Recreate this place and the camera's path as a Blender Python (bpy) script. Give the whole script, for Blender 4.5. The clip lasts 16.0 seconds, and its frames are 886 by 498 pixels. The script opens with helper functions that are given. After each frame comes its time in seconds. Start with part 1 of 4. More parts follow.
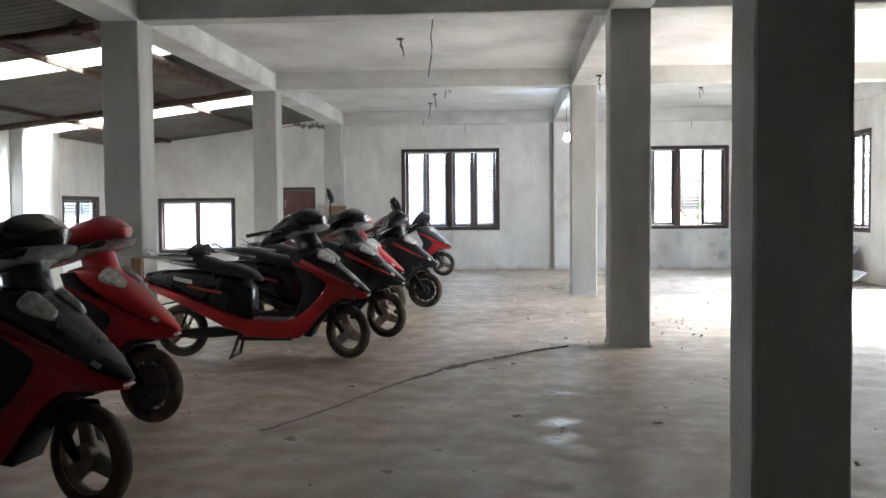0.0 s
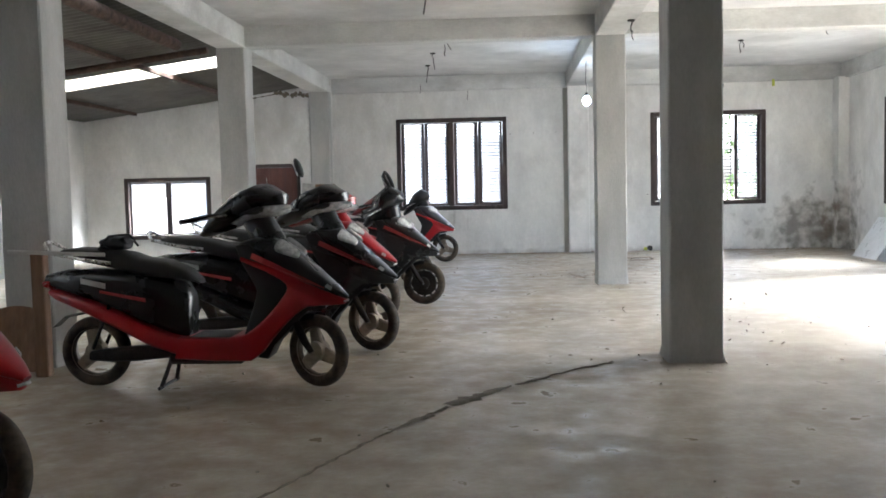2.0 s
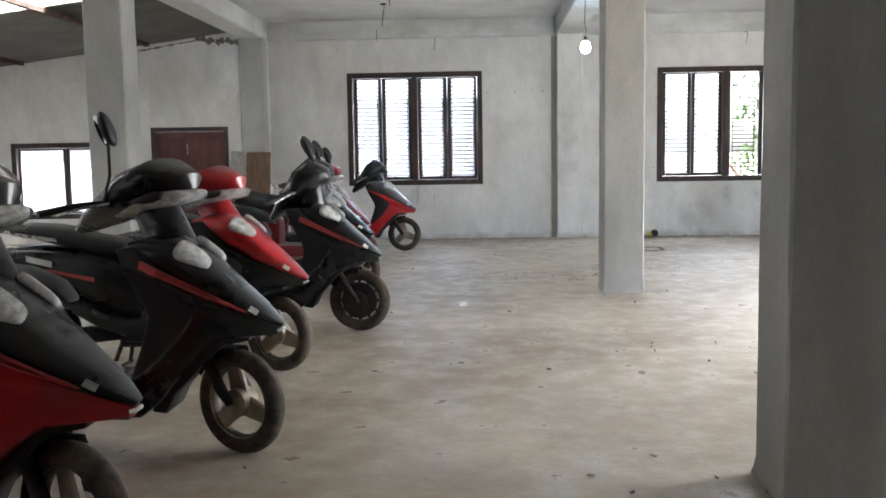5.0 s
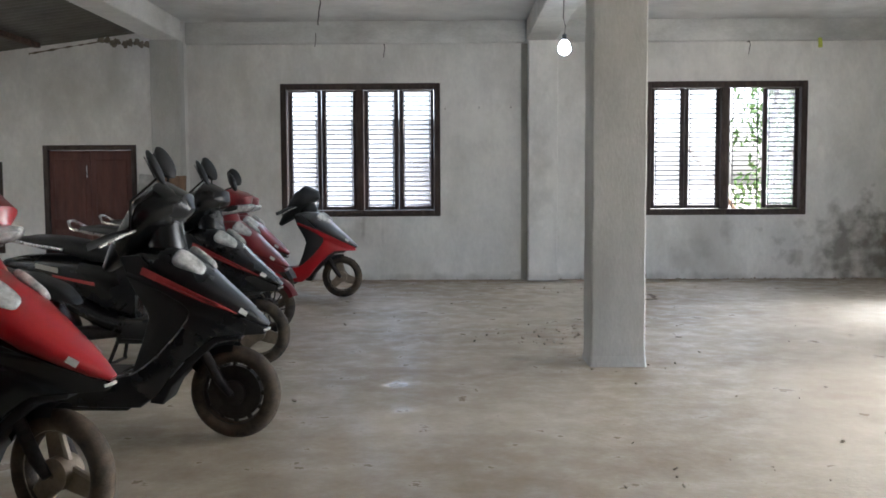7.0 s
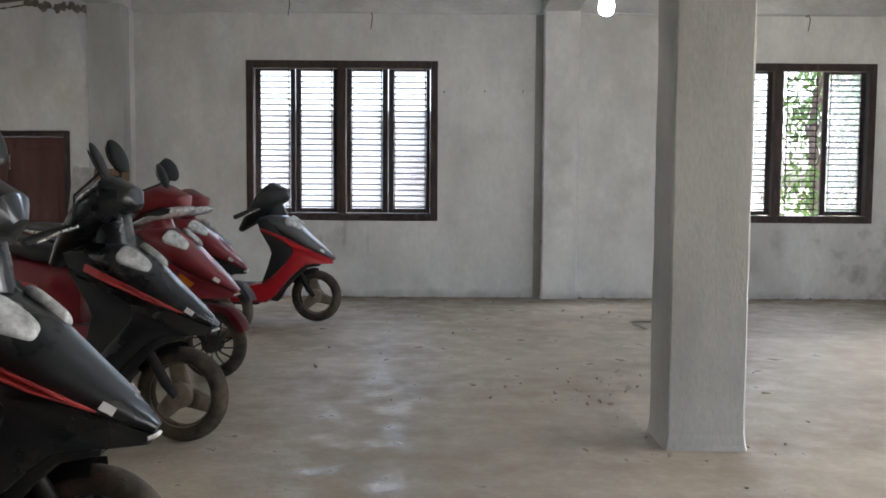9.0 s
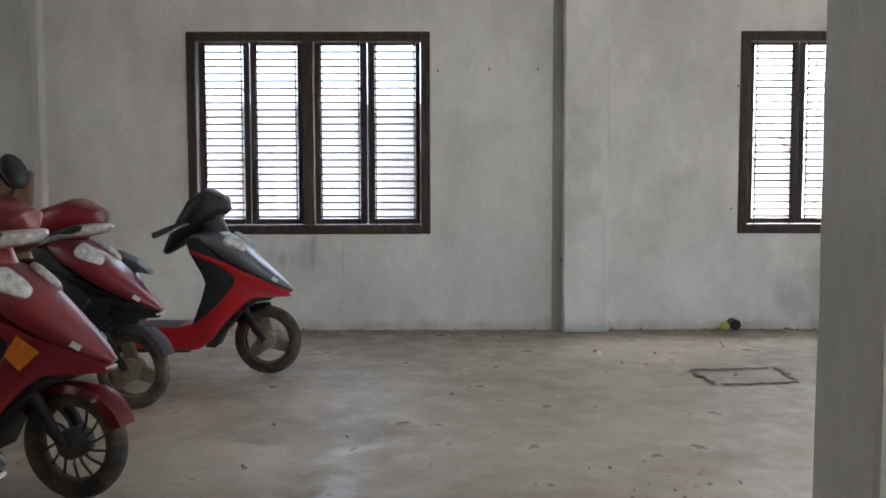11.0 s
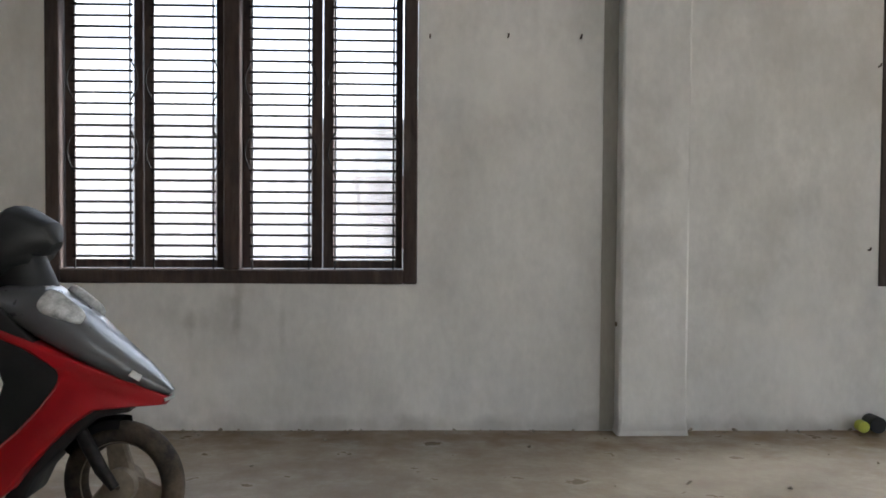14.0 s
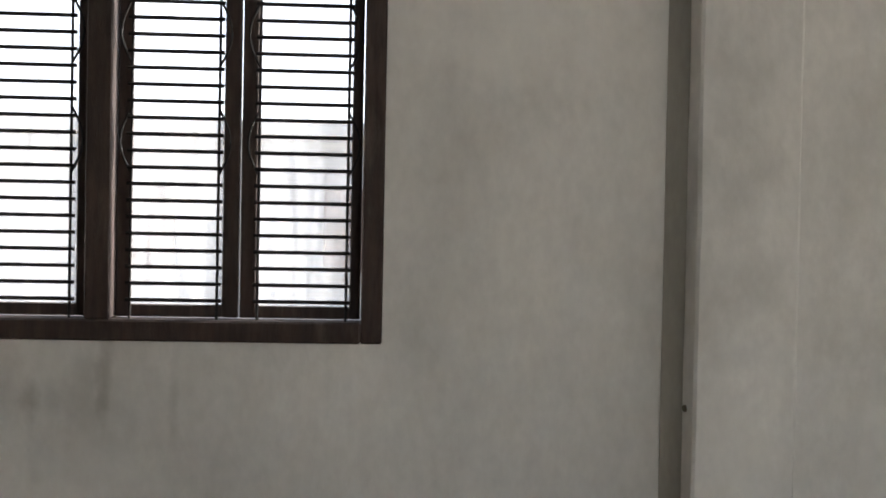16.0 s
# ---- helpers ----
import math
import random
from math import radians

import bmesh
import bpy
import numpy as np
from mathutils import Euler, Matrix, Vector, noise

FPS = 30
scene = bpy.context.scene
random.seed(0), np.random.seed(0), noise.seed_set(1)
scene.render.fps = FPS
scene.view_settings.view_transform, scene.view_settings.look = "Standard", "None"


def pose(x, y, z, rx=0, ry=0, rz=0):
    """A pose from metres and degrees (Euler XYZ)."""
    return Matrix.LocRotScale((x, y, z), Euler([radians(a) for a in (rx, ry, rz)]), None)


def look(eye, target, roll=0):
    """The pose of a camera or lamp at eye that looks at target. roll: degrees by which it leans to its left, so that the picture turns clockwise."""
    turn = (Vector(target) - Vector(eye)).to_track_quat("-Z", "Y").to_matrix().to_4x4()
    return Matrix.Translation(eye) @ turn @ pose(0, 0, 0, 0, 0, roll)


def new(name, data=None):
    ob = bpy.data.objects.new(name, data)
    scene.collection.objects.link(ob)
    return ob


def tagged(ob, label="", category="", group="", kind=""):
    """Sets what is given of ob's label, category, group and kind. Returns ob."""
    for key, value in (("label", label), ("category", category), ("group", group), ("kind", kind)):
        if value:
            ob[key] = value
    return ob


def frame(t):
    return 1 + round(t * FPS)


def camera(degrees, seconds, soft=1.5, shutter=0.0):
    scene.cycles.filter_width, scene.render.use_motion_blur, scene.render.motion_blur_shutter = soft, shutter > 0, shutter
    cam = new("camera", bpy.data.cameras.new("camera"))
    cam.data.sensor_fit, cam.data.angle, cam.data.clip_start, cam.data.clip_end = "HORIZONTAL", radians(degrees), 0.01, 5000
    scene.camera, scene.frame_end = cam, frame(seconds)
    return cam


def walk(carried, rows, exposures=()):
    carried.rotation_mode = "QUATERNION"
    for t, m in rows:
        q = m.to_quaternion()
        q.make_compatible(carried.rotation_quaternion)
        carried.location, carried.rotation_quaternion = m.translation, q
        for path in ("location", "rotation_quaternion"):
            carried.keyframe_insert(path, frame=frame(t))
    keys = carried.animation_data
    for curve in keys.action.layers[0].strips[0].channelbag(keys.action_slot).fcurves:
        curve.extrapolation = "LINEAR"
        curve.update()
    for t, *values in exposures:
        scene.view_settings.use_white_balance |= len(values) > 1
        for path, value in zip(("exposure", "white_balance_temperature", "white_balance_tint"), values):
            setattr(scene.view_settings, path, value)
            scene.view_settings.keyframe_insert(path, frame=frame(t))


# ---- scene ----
cam = camera(51.4, 16.0, soft=1.7)
PATH = [
    (0, (-0.435, -1.442, 1.365), (-0.578, 0.551, 1.279), -0.5),
    (0.5, (-0.536, -0.904, 1.374), (-0.683, 1.089, 1.283), -1.2),
    (1, (-0.632, -0.344, 1.339), (-0.781, 1.648, 1.255), -0.8),
    (1.5, (-0.639, 0.214, 1.336), (-0.783, 2.207, 1.243), -1.2),
    (2, (-0.614, 0.808, 1.324), (-0.759, 2.799, 1.193), -1.3),
    (2.5, (-0.575, 1.401, 1.313), (-0.706, 3.39, 1.148), -1.3),
    (3, (-0.577, 1.992, 1.296), (-0.691, 3.977, 1.074), -0.5),
    (3.5, (-0.587, 2.498, 1.323), (-0.683, 4.484, 1.106), -0.7),
    (4, (-0.602, 3.012, 1.381), (-0.698, 4.997, 1.16), -0.9),
    (6.5, (-0.488, 5.919, 1.368), (-0.562, 7.912, 1.217), -0.8),
    (7, (-0.435, 6.508, 1.338), (-0.462, 8.503, 1.197), -0.3),
    (7.5, (-0.467, 7.049, 1.356), (-0.487, 9.044, 1.216), -0.1),
    (8, (-0.567, 7.55, 1.35), (-0.57, 9.544, 1.206), 0.6),
    (10.5, (-0.585, 10.342, 1.315), (-0.576, 12.337, 1.174), -0.1),
    (11, (-0.554, 10.882, 1.354), (-0.547, 12.877, 1.212), -0.1),
    (11.5, (-0.591, 11.387, 1.385), (-0.576, 13.382, 1.246), -0.1),
    (12, (-0.593, 11.915, 1.39), (-0.569, 13.911, 1.266), 0.1),
    (12.5, (-0.614, 12.401, 1.359), (-0.59, 14.398, 1.263), 0.3),
    (13, (-0.616, 12.868, 1.326), (-0.596, 14.866, 1.243), 0.0),
    (13.5, (-0.635, 13.375, 1.311), (-0.597, 15.373, 1.235), -0.2),
    (14, (-0.651, 13.798, 1.288), (-0.591, 15.796, 1.222), 0.4),
    (14.5, (-0.621, 14.29, 1.245), (-0.538, 16.288, 1.21), 0.8),
    (15, (-0.58, 14.762, 1.228), (-0.514, 16.761, 1.208), 0.9),
    (15.5, (-0.568, 15.223, 1.265), (-0.486, 17.221, 1.245), 1.0),
    (16, (-0.565, 15.719, 1.321), (-0.477, 17.716, 1.294), 1.1),
]
walk(cam, [(t, look(eye, target, roll)) for t, eye, target, roll in PATH], exposures=[(0.0, 3.85, 5450, 8), (1.5, 3.72, 5450, 8), (4.0, 3.72, 5500, 8), (6.5, 3.2, 5550, 9), (8.0, 2.95, 5600, 9), (10.5, 3.14, 5700, 10), (11.0, 3.08, 5700, 10), (11.5, 2.86, 5700, 10), (12.0, 2.6, 5750, 10), (12.5, 2.85, 5800, 10), (13.0, 2.98, 5850, 10), (14.5, 2.88, 6000, 10), (16.0, 2.72, 6250, 10)])

# ---- world and light ----
world = bpy.data.worlds.new("overcast_sky")
scene.world = world
world.use_nodes = True
_nt = world.node_tree
_bg = _nt.nodes["Background"]
_sky = _nt.nodes.new("ShaderNodeTexSky")
_sky.sky_type, _sky.sun_disc = "NISHITA", False
_sky.sun_elevation, _sky.sun_rotation = radians(39), radians(73)
_sky.air_density, _sky.dust_density, _sky.ozone_density = 1.0, 5.0, 1.0
_hs = _nt.nodes.new("ShaderNodeHueSaturation")
_hs.inputs["Saturation"].default_value = 0.55
_nt.links.new(_sky.outputs[0], _hs.inputs["Color"])
_nt.links.new(_hs.outputs[0], _bg.inputs[0])
_bg.inputs[1].default_value = 0.15
sun = new("sun", bpy.data.lights.new("sun", "SUN"))
sun.data.energy, sun.data.angle, sun.data.color = 2.6, radians(28), (1.0, 0.985, 0.96)
sun.matrix_world = look((40, 12, 34), (0, 0, 0))


# ---- materials ----
def mat(name, base, rough=0.6, metal=0.0, vary=0.25, scale=6.0, fine=60.0, bump=0.1, tint=None, coat=0.0, grime=None, grime_at=(0.5, 0.68), stretch=(1, 1, 1), dist=0.01, per_object=0.0, span=(0.12, 0.15), rscale=2.3):
    """Procedural surface: a coarse and a fine variation of the colour, roughness and relief, at real size."""
    m = bpy.data.materials.new(name)
    m.use_nodes = True
    nt = m.node_tree
    b = nt.nodes["Principled BSDF"]
    geo = nt.nodes.new("ShaderNodeNewGeometry")
    mp = nt.nodes.new("ShaderNodeMapping")
    mp.inputs["Scale"].default_value = stretch
    nt.links.new(geo.outputs["Position"], mp.inputs[0])

    def ns(s, detail=6, rough_=0.6):
        n = nt.nodes.new("ShaderNodeTexNoise")
        n.inputs["Scale"].default_value, n.inputs["Detail"].default_value, n.inputs["Roughness"].default_value = s, detail, rough_
        nt.links.new(mp.outputs[0], n.inputs["Vector"])
        return n.outputs[0]

    def ramp(src, lo, hi, c0, c1):
        r = nt.nodes.new("ShaderNodeValToRGB")
        r.color_ramp.elements[0].position, r.color_ramp.elements[1].position = lo, hi
        r.color_ramp.elements[0].color, r.color_ramp.elements[1].color = (*c0, 1), (*c1, 1)
        nt.links.new(src, r.inputs[0])
        return r.outputs[0]

    def mix(fac, a, c, mode="MIX"):
        x = nt.nodes.new("ShaderNodeMix")
        x.data_type, x.blend_type = "RGBA", mode
        if isinstance(fac, float):
            x.inputs[0].default_value = fac
        else:
            nt.links.new(fac, x.inputs[0])
        for sock, v in ((x.inputs[6], a), (x.inputs[7], c)):
            if isinstance(v, tuple):
                sock.default_value = (*v, 1)
            else:
                nt.links.new(v, sock)
        return x.outputs[2]

    dark = tuple(c * (1 - vary) for c in base)
    lite = tuple(min(1, c * (1 + vary * 0.5)) for c in (tint or base))
    col = ramp(ns(scale), 0.32, 0.68, dark, lite)
    f = ns(fine, 3)
    col = mix(min(0.35, vary * 1.3), col, ramp(f, 0.3, 0.7, (0.62, 0.62, 0.62), (1, 1, 1)), "MULTIPLY") if vary > 0 else col
    if grime:
        col = mix(ramp(ns(scale * 0.45, 8, 0.7), *grime_at, (0, 0, 0), (1, 1, 1)), col, grime)
    if per_object:
        oi = nt.nodes.new("ShaderNodeObjectInfo")
        col = mix(1.0, col, ramp(oi.outputs["Random"], 0, 1, (1 - per_object,) * 3, (1, 1, 1)), "MULTIPLY")
    nt.links.new(col, b.inputs["Base Color"])
    rr = nt.nodes.new("ShaderNodeMapRange")
    rr.inputs["To Min"].default_value, rr.inputs["To Max"].default_value = max(0.03, rough - span[0]), min(1, rough + span[1])
    rr.inputs["From Min"].default_value, rr.inputs["From Max"].default_value = 0.32, 0.68
    nt.links.new(ns(scale * rscale), rr.inputs["Value"])
    nt.links.new(rr.outputs[0], b.inputs["Roughness"])
    b.inputs["Metallic"].default_value = metal
    b.inputs["Coat Weight"].default_value = coat
    if bump:
        bp = nt.nodes.new("ShaderNodeBump")
        bp.inputs["Strength"].default_value, bp.inputs["Distance"].default_value = bump, dist
        nt.links.new(f, bp.inputs["Height"])
        nt.links.new(bp.outputs[0], b.inputs["Normal"])
    return m


def blotched(m, boxes, colour):
    """Damp, dirt and other tinted patches with soft ragged outlines on a surface: (centre, radii, strength)."""
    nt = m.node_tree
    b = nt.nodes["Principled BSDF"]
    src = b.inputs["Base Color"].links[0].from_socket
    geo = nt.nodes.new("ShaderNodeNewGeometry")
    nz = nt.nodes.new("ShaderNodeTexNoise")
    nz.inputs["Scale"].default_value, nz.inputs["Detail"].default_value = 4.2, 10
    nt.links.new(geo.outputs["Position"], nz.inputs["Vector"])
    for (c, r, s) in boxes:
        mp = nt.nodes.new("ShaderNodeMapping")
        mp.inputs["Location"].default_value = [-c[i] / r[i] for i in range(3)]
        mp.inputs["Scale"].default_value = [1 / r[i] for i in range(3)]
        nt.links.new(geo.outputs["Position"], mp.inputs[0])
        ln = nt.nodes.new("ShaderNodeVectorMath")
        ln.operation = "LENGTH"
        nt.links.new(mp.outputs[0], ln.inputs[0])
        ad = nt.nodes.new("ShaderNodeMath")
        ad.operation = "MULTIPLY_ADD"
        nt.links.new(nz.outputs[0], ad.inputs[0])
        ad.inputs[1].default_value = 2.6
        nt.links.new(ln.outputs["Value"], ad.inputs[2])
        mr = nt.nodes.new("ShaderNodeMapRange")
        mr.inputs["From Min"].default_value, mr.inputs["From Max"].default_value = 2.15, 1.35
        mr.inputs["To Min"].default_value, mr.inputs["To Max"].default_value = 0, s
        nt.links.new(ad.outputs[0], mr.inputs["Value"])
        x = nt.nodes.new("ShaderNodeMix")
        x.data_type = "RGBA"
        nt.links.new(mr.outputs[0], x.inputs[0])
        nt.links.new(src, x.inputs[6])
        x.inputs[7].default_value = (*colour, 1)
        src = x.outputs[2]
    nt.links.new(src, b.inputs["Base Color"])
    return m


PLASTER = blotched(mat("lime_washed_plaster", (0.77, 0.76, 0.735), 0.9, vary=0.18, scale=1.7, fine=22, bump=0.16, stretch=(1, 1, 0.6), grime=(0.54, 0.525, 0.49), grime_at=(0.5, 0.74)),
                  [((5.3, 19.3, 0.35), (1.5, 0.8, 0.85), 0.75), ((5.66, 18.9, 0.6), (0.6, 0.8, 1.1), 0.6), ((2.9, 19.3, 0.35), (0.4, 0.5, 0.5), 0.25),
                   ((-1.75, 19.3, 0.66), (0.5, 0.5, 0.3), 0.22), ((-2.0, 19.3, 0.6), (0.06, 0.5, 0.3), 0.4), ((-1.72, 19.3, 0.7), (0.05, 0.5, 0.22), 0.4), ((-1.45, 19.3, 0.66), (0.05, 0.5, 0.25), 0.35), ((3.35, 19.3, 0.65), (0.14, 0.5, 0.3), 0.35), ((1.5, 19.3, 0.9), (0.5, 0.5, 1.0), 0.16), ((0.7, 19.2, 1.4), (0.25, 0.5, 1.3), 0.2), ((0.0, 19.3, 0.02), (9, 0.6, 0.1), 0.3)], (0.13, 0.12, 0.10))
PLASTER = blotched(PLASTER, [((5.6, 19.2, 0.6), (0.16, 0.6, 0.5), 0.45)], (0.19, 0.11, 0.055))
PLASTER = blotched(PLASTER, [((-0.1, 19.3, 2.25), (0.8, 0.6, 0.4), 0.5), ((1.7, 19.3, 0.5), (0.6, 0.6, 0.6), 0.5), ((0.75, 19.2, 0.3), (0.3, 0.6, 0.5), 0.4), ((-2.3, 19.3, 0.35), (1.3, 0.6, 0.3), 0.4), ((2.9, 19.3, 2.95), (1.5, 0.6, 0.3), 0.4), ((-6.5, 18.4, 2.2), (1.6, 0.6, 0.5), 0.4)], (0.85, 0.84, 0.81))
COLUMN = mat("cement_plaster", (0.50, 0.50, 0.48), 0.9, vary=0.2, scale=2.2, fine=55, bump=0.3, stretch=(1, 1, 0.4), grime=(0.36, 0.35, 0.32), grime_at=(0.5, 0.8))
BANDING = mat("dark_band_plaster", (0.40, 0.38, 0.33), 0.92, vary=0.2, scale=2.5, fine=50, bump=0.2, stretch=(1, 1, 0.3))
GRIT = mat("mortar_crumbs", (0.32, 0.285, 0.23), 0.95, vary=0.4, scale=30, fine=120, bump=0.0)
CEILING = mat("slab_plaster", (0.74, 0.74, 0.73), 0.92, vary=0.22, scale=0.9, fine=30, bump=0.2, grime=(0.42, 0.42, 0.41), grime_at=(0.48, 0.75))
BEAM = mat("beam_plaster", (0.68, 0.68, 0.66), 0.92, vary=0.25, scale=1.6, fine=40, bump=0.25, stretch=(0.5, 0.5, 1), grime=(0.36, 0.36, 0.34), grime_at=(0.47, 0.7))
FLOOR = mat("cement_screed", (0.385, 0.325, 0.24), 0.5, vary=0.24, scale=0.8, fine=26, bump=0.3, tint=(0.42, 0.375, 0.30), grime=(0.25, 0.20, 0.145), grime_at=(0.47, 0.8), span=(0.26, 0.32), rscale=5.5)
# Dirt along the north wall foot; a wide darker ellipse around the near scooters.
FLOOR = blotched(FLOOR, [((0, 19.4, 0), (14, 0.75, 1), 0.75), ((-3.0, 5.0, 0), (2.6, 6.0, 1), 0.4), ((0.4, 14.6, 0), (0.8, 0.5, 1), 0.3)], (0.20, 0.135, 0.075))
SOIL = mat("broken_screed", (0.20, 0.17, 0.13), 0.95, vary=0.4, scale=14, fine=120, bump=0.6)
WOOD = mat("old_window_wood", (0.052, 0.032, 0.025), 0.65, vary=0.45, scale=9, fine=90, bump=0.3, stretch=(3, 3, 0.5), grime=(0.13, 0.105, 0.085), grime_at=(0.56, 0.82))
DOORWOOD = mat("red_brown_painted_wood", (0.105, 0.035, 0.026), 0.6, vary=0.35, scale=5, fine=70, bump=0.2, stretch=(2, 2, 0.4))
RAWWOOD = mat("raw_wood", (0.20, 0.12, 0.07), 0.75, vary=0.35, scale=7, fine=80, bump=0.3, stretch=(3, 3, 0.4))
IRON = mat("dark_iron", (0.03, 0.027, 0.025), 0.6, 0.6, vary=0.4, scale=20, bump=0.1)
RUST = mat("rusted_steel", (0.09, 0.055, 0.038), 0.85, 0.2, vary=0.5, scale=10, bump=0.3)
SHEET = mat("weathered_roof_sheet", (0.13, 0.122, 0.105), 0.8, 0.0, vary=0.3, scale=1.5, fine=20, bump=0.1)
REDPAINT = mat("dusty_red_paint", (0.36, 0.007, 0.012), 0.3, vary=0.08, scale=7, fine=150, bump=0.0, span=(0.02, 0.03), rscale=0.4, coat=0.35, grime=(0.34, 0.03, 0.03), grime_at=(0.58, 0.95))
DARKRED = mat("dusty_maroon_paint", (0.16, 0.008, 0.013), 0.34, vary=0.1, scale=7, fine=150, bump=0.0, span=(0.02, 0.03), rscale=0.4, coat=0.35, grime=(0.19, 0.03, 0.03), grime_at=(0.58, 0.95))
BLACKPAINT = mat("dusty_black_paint", (0.008, 0.009, 0.010), 0.27, vary=0.12, scale=8, fine=150, bump=0.0, span=(0.02, 0.03), rscale=0.4, coat=0.1, grime=(0.02, 0.02, 0.019), grime_at=(0.55, 0.95))
SILVER = mat("silver_grey_paint", (0.13, 0.135, 0.14), 0.3, 0.3, span=(0.03, 0.03), vary=0.05, scale=8, bump=0.02, coat=0.3)
BLACKPLASTIC = mat("black_plastic", (0.010, 0.011, 0.011), 0.55, span=(0.04, 0.05), vary=0.2, scale=9, fine=120, bump=0.08, grime=(0.02, 0.019, 0.017), grime_at=(0.55, 0.9))
VINYL = mat("black_seat_vinyl", (0.012, 0.013, 0.014), 0.5, span=(0.04, 0.05), vary=0.2, scale=6, fine=260, bump=0.12, grime=(0.03, 0.028, 0.026), grime_at=(0.5, 0.9))
RUBBER = mat("dusty_tyre_rubber", (0.026, 0.022, 0.018), 0.85, vary=0.4, scale=12, fine=120, bump=0.2, grime=(0.14, 0.105, 0.07), grime_at=(0.38, 0.72))
ALLOY = mat("dusty_alloy", (0.30, 0.25, 0.19), 0.6, 0.2, vary=0.3, scale=14, bump=0.05)
DARKALLOY = mat("dark_rim_paint", (0.05, 0.045, 0.04), 0.55, 0.3, vary=0.4, scale=14, bump=0.05)
CHROME = mat("dull_chrome", (0.55, 0.54, 0.52), 0.28, 1.0, vary=0.15, scale=20, bump=0.0)
MATGREY = mat("dusty_floor_mat", (0.10, 0.10, 0.095), 0.85, vary=0.3, scale=12, bump=0.2)
LENS = mat("clear_lamp_lens", (0.62, 0.63, 0.62), 0.15, vary=0.45, scale=28, fine=200, bump=0.1, coat=0.4)
AMBER = mat("amber_lens", (0.55, 0.16, 0.02), 0.2, vary=0.1, scale=20, bump=0.05)
TAILRED = mat("red_lens", (0.35, 0.01, 0.01), 0.2, vary=0.1, scale=20, bump=0.05)
WHITEMARK = mat("white_decal", (0.55, 0.55, 0.53), 0.5, vary=0.1, scale=30, bump=0.0)
REDMARK = mat("red_decal", (0.42, 0.05, 0.05), 0.45, vary=0.1, scale=30, bump=0.0)
MARBLE = mat("pale_stone_slab", (0.70, 0.71, 0.72), 0.35, vary=0.1, scale=3, bump=0.02, grime=(0.5, 0.5, 0.5), grime_at=(0.55, 0.75))
STONEGREY = mat("grey_stone_slab", (0.36, 0.37, 0.38), 0.4, vary=0.2, scale=4, bump=0.03)
WIRE = mat("wire_sheath", (0.05, 0.045, 0.045), 0.6, vary=0.2, scale=30, bump=0.0)
LEAF = mat("green_leaves", (0.07, 0.13, 0.03), 0.6, vary=0.5, scale=3, bump=0.05, tint=(0.12, 0.2, 0.04))
BARK = mat("bark", (0.12, 0.09, 0.07), 0.9, vary=0.4, scale=8, bump=0.4)
EARTH = mat("dry_earth", (0.28, 0.23, 0.17), 0.95, vary=0.35, scale=0.6, bump=0.2)
RENDERWALL = mat("grey_facade_render", (0.17, 0.175, 0.18), 0.9, vary=0.2, scale=0.8, bump=0.1)
YELLOW = mat("yellow_plastic", (0.5, 0.55, 0.08), 0.4, vary=0.15, scale=20, bump=0.0)
CARD = mat("worn_paper", (0.45, 0.44, 0.42), 0.8, vary=0.3, scale=9, bump=0.1)

MIRROR = bpy.data.materials.new("mirror_glass")
MIRROR.use_nodes = True
MIRROR.node_tree.nodes["Principled BSDF"].inputs["Metallic"].default_value = 1.0
MIRROR.node_tree.nodes["Principled BSDF"].inputs["Roughness"].default_value = 0.06
MIRROR.node_tree.nodes["Principled BSDF"].inputs["Base Color"].default_value = (0.8, 0.8, 0.8, 1)


def sheet_glass(name, dust, colour):
    m = bpy.data.materials.new(name)
    m.use_nodes = True
    nt = m.node_tree
    out = nt.nodes["Material Output"]
    tr, tl, gl = nt.nodes.new("ShaderNodeBsdfTransparent"), nt.nodes.new("ShaderNodeBsdfTranslucent"), nt.nodes.new("ShaderNodeBsdfGlossy")
    gl.inputs["Roughness"].default_value = 0.08
    tl.inputs["Color"].default_value = (*colour, 1)
    geo = nt.nodes.new("ShaderNodeNewGeometry")
    mp = nt.nodes.new("ShaderNodeMapping")
    mp.inputs["Scale"].default_value = (14, 14, 1.2)
    nt.links.new(geo.outputs["Position"], mp.inputs[0])
    nz = nt.nodes.new("ShaderNodeTexNoise")
    nz.inputs["Scale"].default_value, nz.inputs["Detail"].default_value = 2.0, 6
    nt.links.new(mp.outputs[0], nz.inputs["Vector"])
    mr = nt.nodes.new("ShaderNodeMapRange")
    mr.inputs["From Min"].default_value, mr.inputs["From Max"].default_value = 0.3, 0.75
    mr.inputs["To Min"].default_value, mr.inputs["To Max"].default_value = dust * 0.6, min(1.0, dust * 1.5)
    nt.links.new(nz.outputs[0], mr.inputs["Value"])
    a, c = nt.nodes.new("ShaderNodeMixShader"), nt.nodes.new("ShaderNodeMixShader")
    nt.links.new(mr.outputs[0], a.inputs[0])
    nt.links.new(tr.outputs[0], a.inputs[1])
    nt.links.new(tl.outputs[0], a.inputs[2])
    c.inputs[0].default_value = 0.05
    nt.links.new(a.outputs[0], c.inputs[1])
    nt.links.new(gl.outputs[0], c.inputs[2])
    nt.links.new(c.outputs[0], out.inputs[0])
    return m


GLASS = sheet_glass("dusty_window_glass", 0.16, (0.85, 0.86, 0.86))
SKYLIGHT = sheet_glass("translucent_roof_sheet", 0.75, (0.66, 0.55, 0.36))

